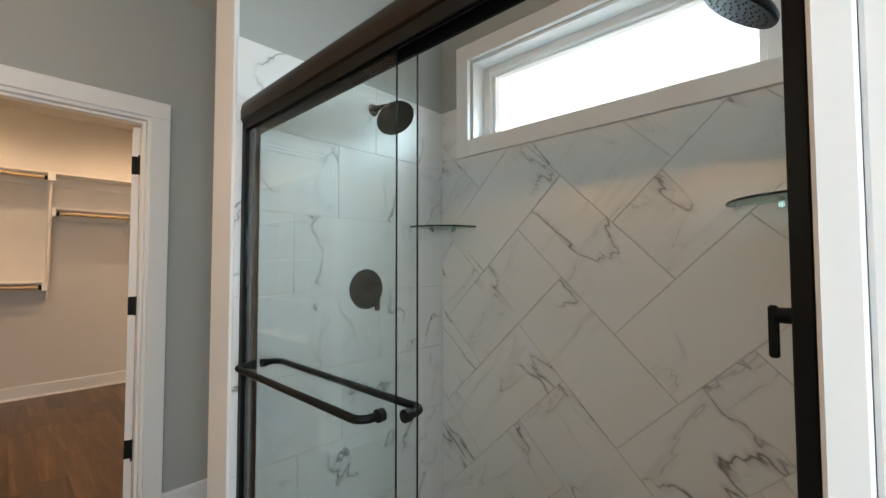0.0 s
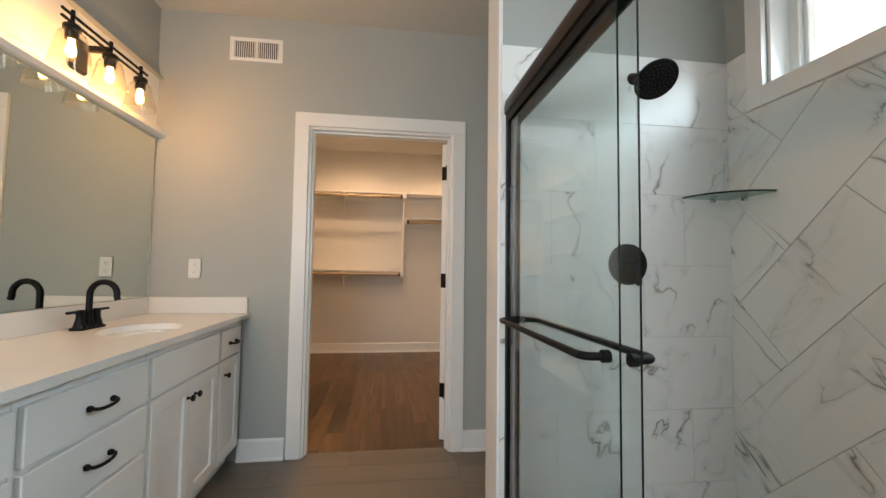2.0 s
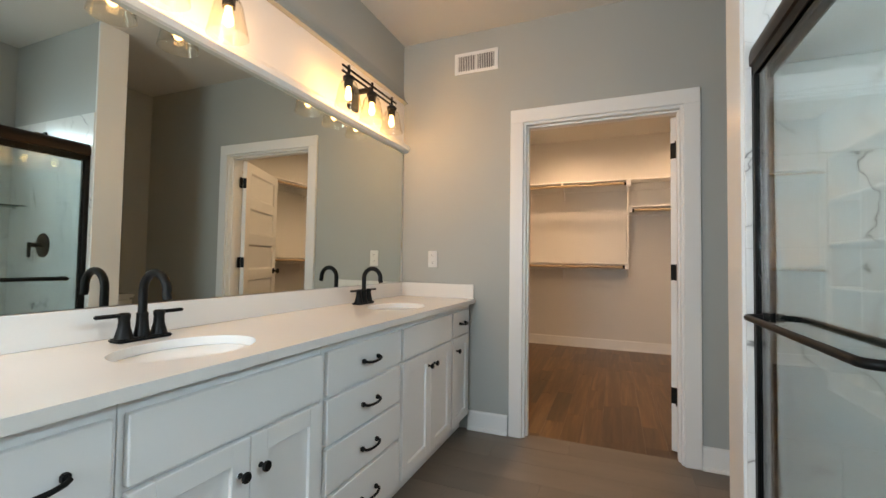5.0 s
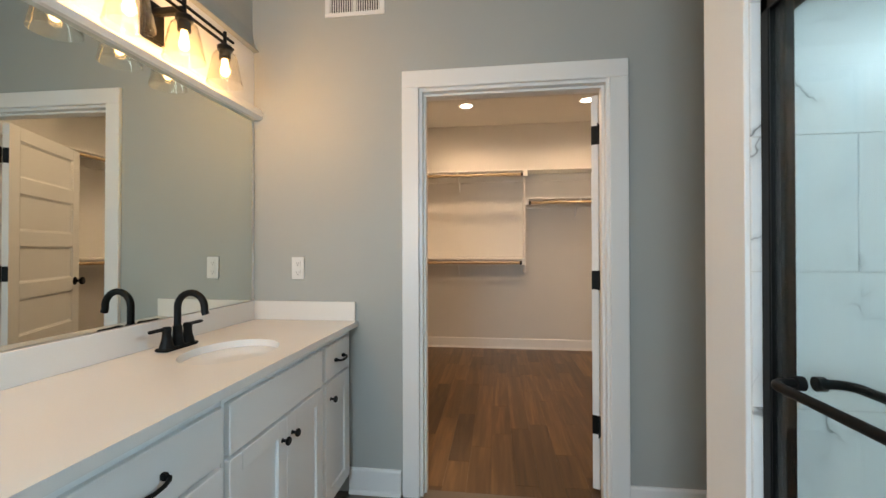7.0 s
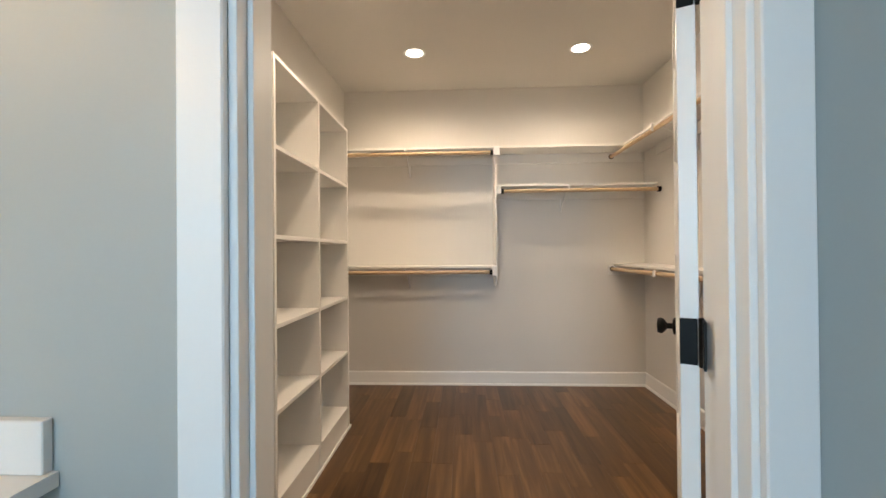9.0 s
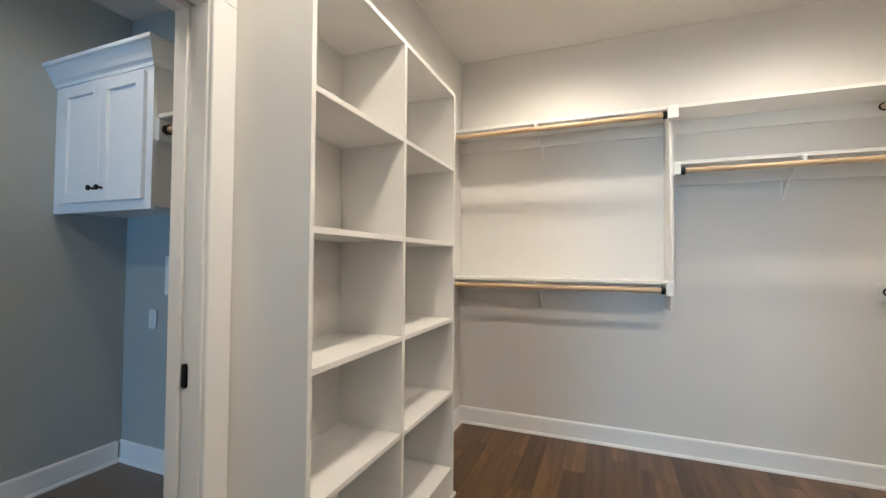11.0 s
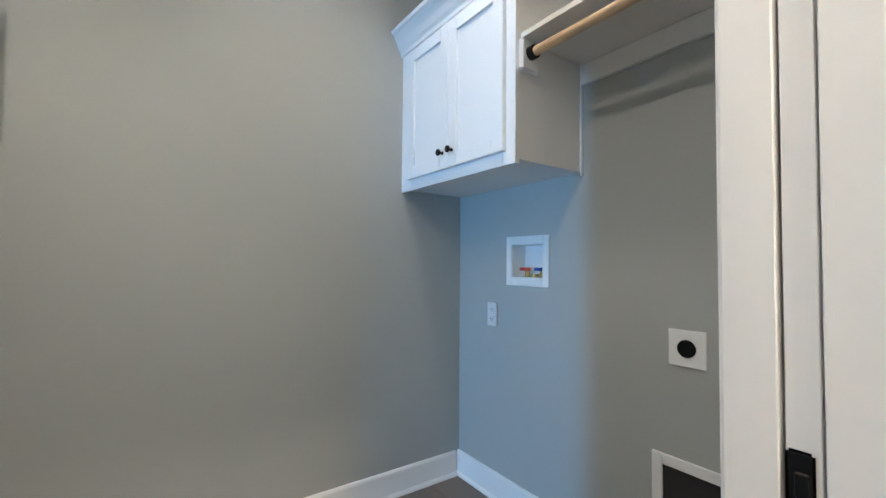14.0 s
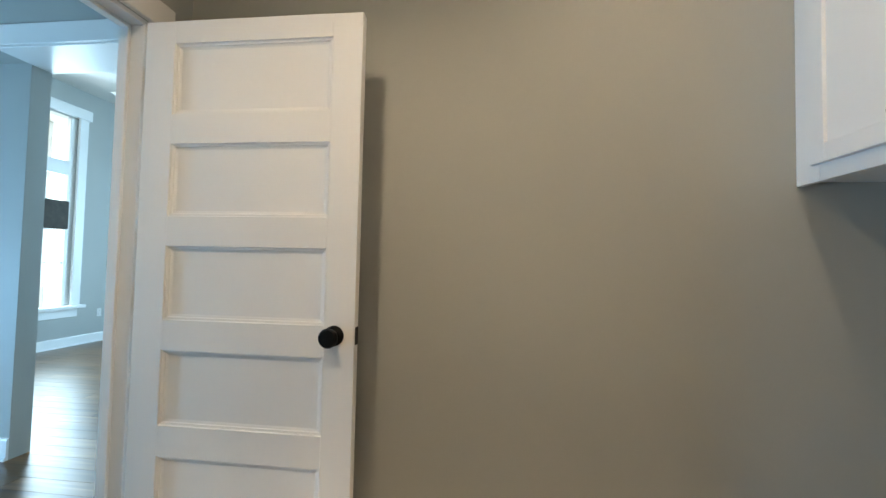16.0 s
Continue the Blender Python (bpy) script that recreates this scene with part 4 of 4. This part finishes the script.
part("header_track", bevelled((-1.117, 0.367, 0.912, 0.917, 1.768, 1.801), (-1.117, 0.367, 0.929, 0.933, 1.772, 1.801), (-1.117, 0.367, 0.968, 0.975, 1.768, 1.801), width=0.001), BLACK, sd)
for x0, x1 in ((-1.1185, -1.091), (0.349, 0.368)):
    back = (x0, x0 + 0.012) if x0 < 0 else (x1 - 0.008, x1)
    part("side_jamb", bevelled((x0, x1, 0.912, 0.917, 0.10, 1.80), (x0, x1, 0.946, 0.966, 0.10, 1.80), (*back, 0.916, 0.947, 0.10, 1.80), width=0.002), BLACK, sd)
part("sill_track", bevelled((-1.118, 0.368, 0.905, 0.985, 0.098, 0.12), width=0.004), BLACK, sd)
for y, x1, yb in ((0.922, -0.297, -1), (0.940, -0.251, 1)):
    g = part("glass_panel", boxes((-1.086, x1, y - 0.002, y + 0.002, 0.125, 1.790)), PANE, sd, "clear glass sliding panel", shadow=False)
    part("glass_edge", boxes((x1, x1 + 0.0012, y - 0.0021, y + 0.0021, 0.125, 1.790)), EDGE, g)
    ya, yc = y + yb * 0.004, y + yb * 0.062
    xa, xb = (-1.005, -0.338) if yb < 0 else (-1.005, -0.294)
    pts = [(xa, ya, 0.972), (xa, yc - yb * 0.028, 0.972)]
    for k in range(1, 6):
        a = math.pi / 2 * k / 5
        pts.append((xa + 0.028 * (1 - math.cos(a)), yc - yb * 0.028 * (1 - math.sin(a)), 0.972))
    for k in range(0, 6):
        a = math.pi / 2 * k / 5
        pts.append((xb - 0.028 * (1 - math.sin(a)), yc - yb * 0.028 * (1 - math.cos(a)), 0.972))
    pts.append((xb, ya, 0.972))
    b = part("towel_bar", tube(pts, 0.0095, 12), BLACK, g, "dark bronze towel bar", smooth=True)
    for x in (xa, xb):
        part("end_cap", rod((x, ya - yb * 0.002, 0.972), (x, ya + yb * 0.014, 0.972), 0.0145, n=18), BLACK, b, smooth=True)


def shower_head(wx, s, y=1.485, z=2.0, reach=1.0):
    """Rain head on a short bent arm from the side wall at wx; s points into the shower."""
    h = thing("rain_shower", "matte black round rain shower fitting on a wall arm", "shower fixture", (wx, y, z), "rain showers")
    part("flange", rod((wx, y, z), (wx + s * 0.012, y, z), 0.028, 0.022, 20), BLACK, h, smooth=True)
    pts = [(wx + s * d * reach, y, z + e) for d, e in ((0.008, 0.0), (0.05, 0.001), (0.085, -0.004), (0.110, -0.018), (0.125, -0.036))]
    part("arm", tube(pts, 0.0105, 12), BLACK, h, smooth=True)
    m = pose(wx + s * 0.122 * reach, y, z - 0.033) @ Matrix.Rotation(s * radians(-38), 4, "Y") @ pose(0, 0, 0, 180, 0, 0)
    head = part("head", lathe([(0.0, -0.004), (0.016, -0.004), (0.018, 0.014), (0.030, 0.024), (0.070, 0.036), (0.083, 0.045), (0.086, 0.054), (0.083, 0.060), (0.0, 0.060)], 36, m), BLACK, h, smooth=True)
    bm = bmesh.new()
    for ring, count in ((0.018, 6), (0.034, 12), (0.050, 18), (0.066, 24)):
        for k in range(count):
            a = 2 * math.pi * k / count + ring * 9
            p = m @ Vector((ring * math.cos(a), ring * math.sin(a), 0.0595))
            q = m @ Vector((ring * math.cos(a), ring * math.sin(a), 0.0625))
            cyl(bm, p, q, 0.0028, 0.002, 6)
    part("nozzles", bm, DARKGAP, head, "rubber spray nozzles")


def shower_valve(wx, s, y=1.45, z=1.19):
    v = thing("shower_valve", "matte black round shower valve with a lever handle", "shower valve", (wx, y, z), "shower valves")
    part("trim_plate", lathe([(0.0, 0), (0.088, 0), (0.088, 0.004), (0.084, 0.007), (0.0, 0.008)], 40, pose(wx, y, z, 0, s * 90, 0)), BLACK, v, smooth=True)
    part("stem", rod((wx + s * 0.006, y, z), (wx + s * 0.078, y, z), 0.018, 0.016, 20), BLACK, v, smooth=True)
    part("handle", bevelled(tuple((min(wx + s * 0.070, wx + s * 0.088), max(wx + s * 0.070, wx + s * 0.088), y - 0.010, y + 0.010, z - 0.088, z + 0.02)), width=0.003, segments=2), BLACK, v)


shower_head(-1.12, 1)
shower_head(0.369, -1, z=1.957, reach=0.75)
shower_valve(-1.12, 1)
shower_valve(0.369, -1)


def corner_shelf(cx, s):
    c = thing("corner_shelf", "quarter-round glass corner shelf in the shower", "shelf", (cx, 1.94, 1.48), "corner shelves")
    bm = bmesh.new()
    for z in (1.480, 1.488):
        vs = [bm.verts.new((cx + s * 0.001, 1.939, z))] + [bm.verts.new((cx + s * (0.001 + 0.225 * math.cos(math.pi / 2 * k / 14)), 1.939 - 0.225 * math.sin(math.pi / 2 * k / 14), z)) for k in range(15)]
        if z < 1.484:
            low = vs
    bm.faces.new(low[::-1])
    bm.faces.new(vs)
    for k in range(16):
        j = (k + 1) % 16
        bm.faces.new((low[k], low[j], vs[j], vs[k]))
    bmesh.ops.recalc_face_normals(bm, faces=bm.faces)
    g = part("glass_plate", bm, SHELFGLASS, c, shadow=False)
    rim = [(cx + s * 0.2265 * math.cos(math.pi / 2 * k / 14), 1.939 - 0.2265 * math.sin(math.pi / 2 * k / 14), 1.484) for k in range(15)]
    part("edge", tube(rim, 0.0038, 6), EDGE, g, "dark polished glass edge")
    for p in ((cx, 1.85, 1.472), (cx + s * 0.09, 1.94, 1.472)):
        a = Vector(p)
        b = a + (Vector((s * 0.02, 0, 0)) if abs(p[0] - cx) < 0.01 else Vector((0, -0.02, 0)))
        part("clip", rod(a, b, 0.009, n=14), CHROME, c, "chrome shelf clip", smooth=True)


corner_shelf(-1.12, 1)
corner_shelf(0.369, -1)
structure("shower_curb", bevelled((-1.12, 0.369, 0.87, 0.98, 0, 0.096), width=0.004), MARBLE, "low tiled shower curb", "curb")

# ---- toilet in the nook ----
t = thing("toilet", "white two-piece toilet with closed lid in the nook", "toilet", (-1.72, 1.6, 0))
part("tank", bevelled((-1.93, -1.51, 1.75, 1.935, 0.38, 0.735), width=0.02, segments=3), PORCELAIN, t)
part("tank_lid", bevelled((-1.94, -1.50, 1.74, 1.94, 0.737, 0.772), width=0.01, segments=2), PORCELAIN, t)
bm = lathe([(0.125, 0.0), (0.12, 0.03), (0.10, 0.12), (0.12, 0.22), (0.17, 0.33), (0.185, 0.385), (0.185, 0.40), (0.0, 0.40)], 32)
bmesh.ops.scale(bm, vec=(1, 1.28, 1), verts=bm.verts)
bmesh.ops.translate(bm, vec=(-1.72, 1.53, 0), verts=bm.verts)
part("bowl", bm, PORCELAIN, t, smooth=True)
bm = lathe([(0.19, 0.402), (0.19, 0.42), (0.18, 0.428), (0.0, 0.43)], 32)
bmesh.ops.scale(bm, vec=(1, 1.26, 1), verts=bm.verts)
bmesh.ops.translate(bm, vec=(-1.72, 1.52, 0), verts=bm.verts)
part("seat_lid", bm, PLASTIC, t, smooth=True)


# ---- ceiling lights ----
def can_light(x, y, z, label="lit recessed ceiling can light"):
    c = thing("can_light", label, "ceiling light", (x, y, z), "can lights")
    part("trim_ring", lathe([(0.062, 0.0), (0.085, 0.0), (0.088, -0.003), (0.083, -0.007), (0.066, -0.004)], 32, pose(x, y, z)), WHITE, c, smooth=True)
    part("lens", lathe([(0.0, -0.001), (0.064, -0.001), (0.064, -0.004), (0.0, -0.0045)], 32, pose(x, y, z)), CANGLOW, c, "glowing lens", smooth=True, shadow=False)


for x, y in ((-4.64, -0.01), (-4.64, 1.27), (-2.98, 0.05), (-2.98, 1.29)):
    can_light(x, y, CZ)
can_light(-2.10, -1.22, LZ)
can_light(-3.22, -1.72, LZ)
can_light(1.98, -5.53, 3.55)

# ---- closet ----
shelving = thing("shelving_unit", "white open shelving unit with two bays of empty shelves", "shelving unit", (-3.82, -0.63, 0))
for x0, x1 in ((-3.255, -3.235), (-3.83, -3.81), (-4.425, -4.405)):
    part("upright", bevelled((x0, x1, -0.789, -0.485, 0, 2.178), width=0.0015), SHELFW, shelving)
for a, b in ((-3.81, -3.255), (-4.405, -3.83)):
    for z in (0.155, 0.56, 0.952, 1.358, 1.768):
        part("shelf", bevelled((a, b, -0.7885, -0.488, z - 0.02, z), width=0.0012), SHELFW, shelving)
    part("top", bevelled((a, b, -0.7885, -0.487, 2.158, 2.178), width=0.0012), SHELFW, shelving)
    part("kick_board", bevelled((a, b, -0.51, -0.492, 0.0, 0.135), width=0.0015), SHELFW, shelving)
part("shoe_moulding", boxes((-4.425, -3.235, -0.485, -0.474, 0, 0.016), (-4.436, -4.425, -0.789, -0.474, 0, 0.016)), WHITE, shelving)


def bracket(p, d, parent, drop=0.20):
    """Steel shelf-and-rod bracket: wall strip, diagonal strut, arm and hook. p is on the wall under the shelf, d points into the room."""
    p, d = Vector(p), Vector(d)
    br = part("bracket", tube([p + d * 0.004 - Vector((0, 0, drop)), p + d * 0.004], 0.008, 6), WHITE, parent, "white steel shelf bracket")
    part("strut", tube([p + d * 0.006 - Vector((0, 0, drop)), p + d * 0.10 - Vector((0, 0, drop * 0.55)), p + d * 0.27 - Vector((0, 0, 0.012))], 0.0055, 6), WHITE, br)
    part("arm", tube([p - Vector((0, 0, 0.006)), p + d * 0.30 - Vector((0, 0, 0.006))], 0.006, 6), WHITE, br)
    q = p + d * 0.326
    part("hook", soft(boxes((q.x - 0.009, q.x + 0.009, q.y - 0.009, q.y + 0.009, q.z - 0.052, q.z + 0.002)), 0.003), WHITE, br)


def closet_shelf(name, label, board, rod_a, rod_b, brackets, d, cleats=(), caps=(True, True), blocks=()):
    s = thing(name, label, "closet shelf", ((board[0] + board[1]) / 2, (board[2] + board[3]) / 2, board[4]), "closet shelves")
    part("board", bevelled(board, width=0.0015), SHELFW, s)
    for c in cleats:
        part("cleat", bevelled(c, width=0.0015), SHELFW, s)
    for b in blocks:
        part("end_block", bevelled(b, width=0.002), WHITE, s)
    r = part("hanging_rod", rod(rod_a, rod_b, 0.0165, n=18), ROD, s, "pale wooden hanging rod", smooth=True)
    a, b = Vector(rod_a), Vector(rod_b)
    u = (b - a).normalized()
    for e, w, on in ((a, u, caps[0]), (b, -u, caps[1])):
        if on:
            part("rod_socket", rod(e - w * 0.002, e + w * 0.022, 0.0235, n=20), BLACK, r, "black rod socket", smooth=True)
    for p in brackets:
        bracket(p, d, s)


W, N = -5.398, 2.058
closet_shelf("closet_shelf", "white upper closet shelf with a wooden hanging rod", (W, -5.114, -0.788, N, 2.190, 2.210), (-5.072, -0.788, 2.142), (-5.072, 0.625, 2.142), [(W, -0.15, 2.188)], (1, 0, 0), [(W, W + 0.018, -0.788, N, 2.102, 2.189)], blocks=[(-5.107, -5.040, 0.626, 0.682, 2.112, 2.189)])
closet_shelf("closet_shelf", "white lower closet shelf with a wooden hanging rod", (W, -5.114, -0.788, 0.642, 1.126, 1.146), (-5.072, -0.788, 1.092), (-5.072, 0.608, 1.092), [(W, -0.16, 1.124)], (1, 0, 0), [(W, W + 0.018, -0.788, 0.642, 1.041, 1.125)], blocks=[(-5.107, -5.040, 0.610, 0.650, 1.060, 1.147)])
closet_shelf("closet_shelf", "white middle closet shelf with a wooden hanging rod", (W, -5.114, 0.662, N, 1.846, 1.866), (-5.072, 0.694, 1.799), (-5.072, N - 0.002, 1.799), [(W, 1.28, 1.844)], (1, 0, 0), [(W, W + 0.018, 0.663, N, 1.761, 1.845)], blocks=[(-5.113, -5.045, 0.662, 0.692, 1.775, 1.845)])
closet_shelf("closet_shelf", "white upper closet shelf with a wooden hanging rod", (-5.113, -2.32, 1.768, N, 2.190, 2.210), (-5.397, 1.752, 2.152), (-2.32, 1.752, 2.152), [(-4.49, N, 2.188), (-3.4, N, 2.188)], (0, -1, 0), [(-5.113, -2.32, N - 0.018, N, 2.102, 2.189)])
closet_shelf("closet_shelf", "white lower closet shelf with a wooden hanging rod", (-5.397, -2.32, 1.768, N, 1.130, 1.150), (-5.397, 1.752, 1.100), (-2.32, 1.752, 1.100), [(-4.49, N, 1.128), (-3.4, N, 1.128)], (0, -1, 0), [(-5.38, -2.32, N - 0.018, N, 1.045, 1.129)], blocks=[(-5.398, -5.38, 1.72, N - 0.02, 1.045, 1.129)])
p = thing("shelf_divider", "white upright panel between the closet shelves", "shelf panel", (-5.2, 0.643, 1.15))
part("panel", bevelled((W, -5.114, 0.6430, 0.6610, 0.965, 2.188), width=0.0015), SHELFW, p)

# ---- laundry ----
lc = thing("wall_cabinet", "white shaker wall cabinet with crown moulding in the laundry", "cabinet", (-3.8, -2.14, 1.50))
part("body", bevelled((-3.999, -3.64, -2.548, -1.748, 1.515, 2.22), width=0.0015), CABINET, lc)
part("face_frame", bevelled((-3.64, -3.62, -2.548, -2.45, 1.50, 2.22), (-3.64, -3.62, -1.81, -1.745, 1.50, 2.22), (-3.64, -3.62, -2.45, -1.81, 1.50, 1.565), (-3.64, -3.62, -2.45, -1.81, 2.15, 2.22), width=0.0012), CABINET, lc)
for y0, y1, ky in ((-2.462, -2.127, -2.160), (-2.124, -1.790, -2.092)):
    x, a, b = -3.62, 1.55, 2.175
    d = part("door", bevelled((x, x + 0.02, y0, y0 + 0.057, a, b), (x, x + 0.02, y1 - 0.057, y1, a, b), (x, x + 0.02, y0 + 0.057, y1 - 0.057, b - 0.057, b), (x, x + 0.02, y0 + 0.057, y1 - 0.057, a, a + 0.057), width=0.0018), CABINET, lc)
    part("panel", boxes((x, x + 0.009, y0 + 0.055, y1 - 0.055, a + 0.055, b - 0.055)), CABINET, d)
    part("knob", lathe([(0.0075, 0), (0.0075, 0.003), (0.005, 0.006), (0.005, 0.013), (0.012, 0.018), (0.0145, 0.022), (0.0145, 0.026), (0.012, 0.029), (0.0, 0.0295)], 20, pose(x + 0.02, ky, 1.618, 0, 90, 0)), BLACK, d, "matte black round knob", smooth=True)
crown = [(0.0, 2.195), (0.010, 2.195), (0.012, 2.210), (0.018, 2.218), (0.024, 2.226), (0.034, 2.250), (0.050, 2.280), (0.054, 2.292), (0.066, 2.296), (0.070, 2.312), (0.0, 2.312)]
bm = bmesh.new()
r1 = [bm.verts.new((-3.62 + o, -2.549, z)) for o, z in crown]
r2 = [bm.verts.new((-3.62 + o, -1.747 + o, z)) for o, z in crown]
r3 = [bm.verts.new((-3.999, -1.747 + o, z)) for o, z in crown]
for ra, rb in ((r1, r2), (r2, r3)):
    for k in range(len(crown)):
        j = (k + 1) % len(crown)
        bm.faces.new((ra[k], ra[j], rb[j], rb[k]))
bm.faces.new(r1)
bm.faces.new(r3[::-1])
bmesh.ops.recalc_face_normals(bm, faces=bm.faces)
part("crown_moulding", bm, CABINET, lc)
part("scribe_strip", bevelled((-3.9985, -3.984, -1.7478, -1.741, 1.50, 2.19), width=0.001), CABINET, lc)

ls = thing("laundry_shelf", "white laundry shelf with a pale wooden hanging rod", "shelf", (-3.8, -1.33, 1.9))
part("board", bevelled((-3.998, -3.64, -1.7405, -0.95, 1.945, 1.965), width=0.0015), SHELFW, ls)
part("cleat", bevelled((-3.998, -3.98, -1.7405, -0.95, 1.865, 1.944), width=0.0015), SHELFW, ls)
part("end_block", soft(boxes((-3.72, -3.625, -1.745, -1.722, 1.825, 1.944)), 0.014, 1), WHITE, ls)
r = part("hanging_rod", rod((-3.672, -1.722, 1.892), (-3.672, -0.95, 1.892), 0.0165, n=18), ROD, ls, "pale wooden hanging rod", smooth=True)
part("rod_socket", rod((-3.672, -1.723, 1.892), (-3.672, -1.698, 1.892), 0.0245, n=20), BLACK, r, "black rod socket", smooth=True)

wb = thing("washer_box", "white recessed washer outlet box with valves in the laundry wall", "outlet box", (-4.0, -2.045, 1.16))
part("frame", bevelled((-4.0, -3.992, -2.175, -2.14, 1.045, 1.275), (-4.0, -3.992, -1.95, -1.915, 1.045, 1.275), (-4.0, -3.992, -2.14, -1.95, 1.045, 1.085), (-4.0, -3.992, -2.14, -1.95, 1.235, 1.275), width=0.002), PLASTIC, wb)
part("tub", boxes((-4.09, -4.086, -2.142, -1.948, 1.083, 1.237), (-4.086, -4.0, -2.144, -2.140, 1.083, 1.237), (-4.086, -4.0, -1.950, -1.946, 1.083, 1.237), (-4.086, -4.0, -2.14, -1.95, 1.081, 1.085), (-4.086, -4.0, -2.14, -1.95, 1.235, 1.239)), PLASTIC, wb)
for y, cap in ((-2.09, RED), (-2.00, BLUE)):
    vv = part("valve", rod((-4.05, y, 1.085), (-4.05, y, 1.115), 0.013, 0.011, 14), BRASS, wb, "brass supply valve", smooth=True)
    part("valve_handle", bevelled((-4.055, -4.012, y - 0.017, y + 0.017, 1.115, 1.130), width=0.002), cap, vv)
part("drain_cap", rod((-4.05, -2.045, 1.085), (-4.05, -2.045, 1.10), 0.018, n=16), BRASS, wb, smooth=True)

do = thing("dryer_outlet", "white dryer outlet plate with a round black socket", "outlet", (-4.0, -1.354, 0.88))
part("plate", bevelled((-4.0, -3.993, -1.412, -1.297, 0.822, 0.940), width=0.0025), PLASTIC, do)
part("socket", lathe([(0.0, 0), (0.028, 0), (0.028, 0.006), (0.025, 0.009), (0.0, 0.009)], 28, pose(-3.994, -1.354, 0.881, 0, 90, 0)), BLACK, do, smooth=True)
dv = thing("dryer_vent_box", "white recessed dryer vent box low on the laundry wall", "vent box", (-4.0, -1.34, 0.35))
part("frame", bevelled((-4.0, -3.99, -1.47, -1.435, 0.14, 0.525), (-4.0, -3.99, -1.185, -1.15, 0.14, 0.525), (-4.0, -3.99, -1.435, -1.185, 0.49, 0.525), (-4.0, -3.99, -1.435, -1.185, 0.14, 0.17), width=0.002), WHITE, dv)
# No hollow is cut; this flat dark sheet paints the box's inner shade.
part("recess_shade", boxes((-3.999, -3.996, -1.437, -1.183, 0.168, 0.492)), DARKGAP, dv)

# ---- living room ----
mt = thing("mantel_beam", "dark stained wooden mantel beam on the wall", "mantel", (0.9, -3.5, 1.40))
part("beam", bevelled((0.33, 1.9, -3.62, -3.371, 1.408, 1.605), width=0.006), MANTEL, mt)


def ceiling_fan(x, y, top):
    f = thing("ceiling_fan", "white ceiling fan with five blades in the living room", "ceiling fan", (x, y, top))
    part("canopy", lathe([(0.0, top), (0.07, top), (0.066, top - 0.03), (0.03, top - 0.055), (0.0, top - 0.055)], 24, pose(x, y, 0)), WHITE, f, smooth=True)
    part("downrod", rod((x, y, top - 0.05), (x, y, top - 0.33), 0.012, n=12), WHITE, f, smooth=True)
    part("motor", lathe([(0.0, top - 0.32), (0.05, top - 0.32), (0.11, top - 0.35), (0.12, top - 0.40), (0.10, top - 0.45), (0.0, top - 0.46)], 28, pose(x, y, 0)), WHITE, f, smooth=True)
    for k in range(5):
        m = pose(x, y, top - 0.43, 0, 0, 6 + 72 * k) @ Matrix.Rotation(radians(9), 4, "X")
        arm = bevelled((0.09, 0.21, -0.02, 0.02, -0.006, 0.002), width=0.002)
        bmesh.ops.transform(arm, matrix=m, verts=arm.verts)
        bl = bevelled((0.18, 0.68, -0.062, 0.062, 0.003, 0.010), width=0.003)
        bmesh.ops.transform(bl, matrix=m, verts=bl.verts)
        a = part("blade", bl, WHITE, f)
        part("blade_arm", arm, WHITE, a)


ceiling_fan(1.12, -5.42, 3.55)

# porch beyond the living room window
pp = thing("porch_post", "pale painted square porch post outside the window", "post", (4.3, -6.5, -0.3))
part("shaft", bevelled((4.15, 4.45, -6.66, -6.36, -0.3, 3.3), width=0.01), WHITE, pp)
part("base_trim", bevelled((4.12, 4.48, -6.69, -6.33, -0.3, 0.1), width=0.01), WHITE, pp)
structure("ceiling_porch", boxes((3.23, 4.9, -8.6, -3.4, 3.3, 3.36)), CEIL, "pale porch ceiling outside the window", "ceiling")
structure("ground", boxes((3.23, 30, -30, 30, -0.36, -0.3)), GROUT, "pale concrete outside the living room", "ground")
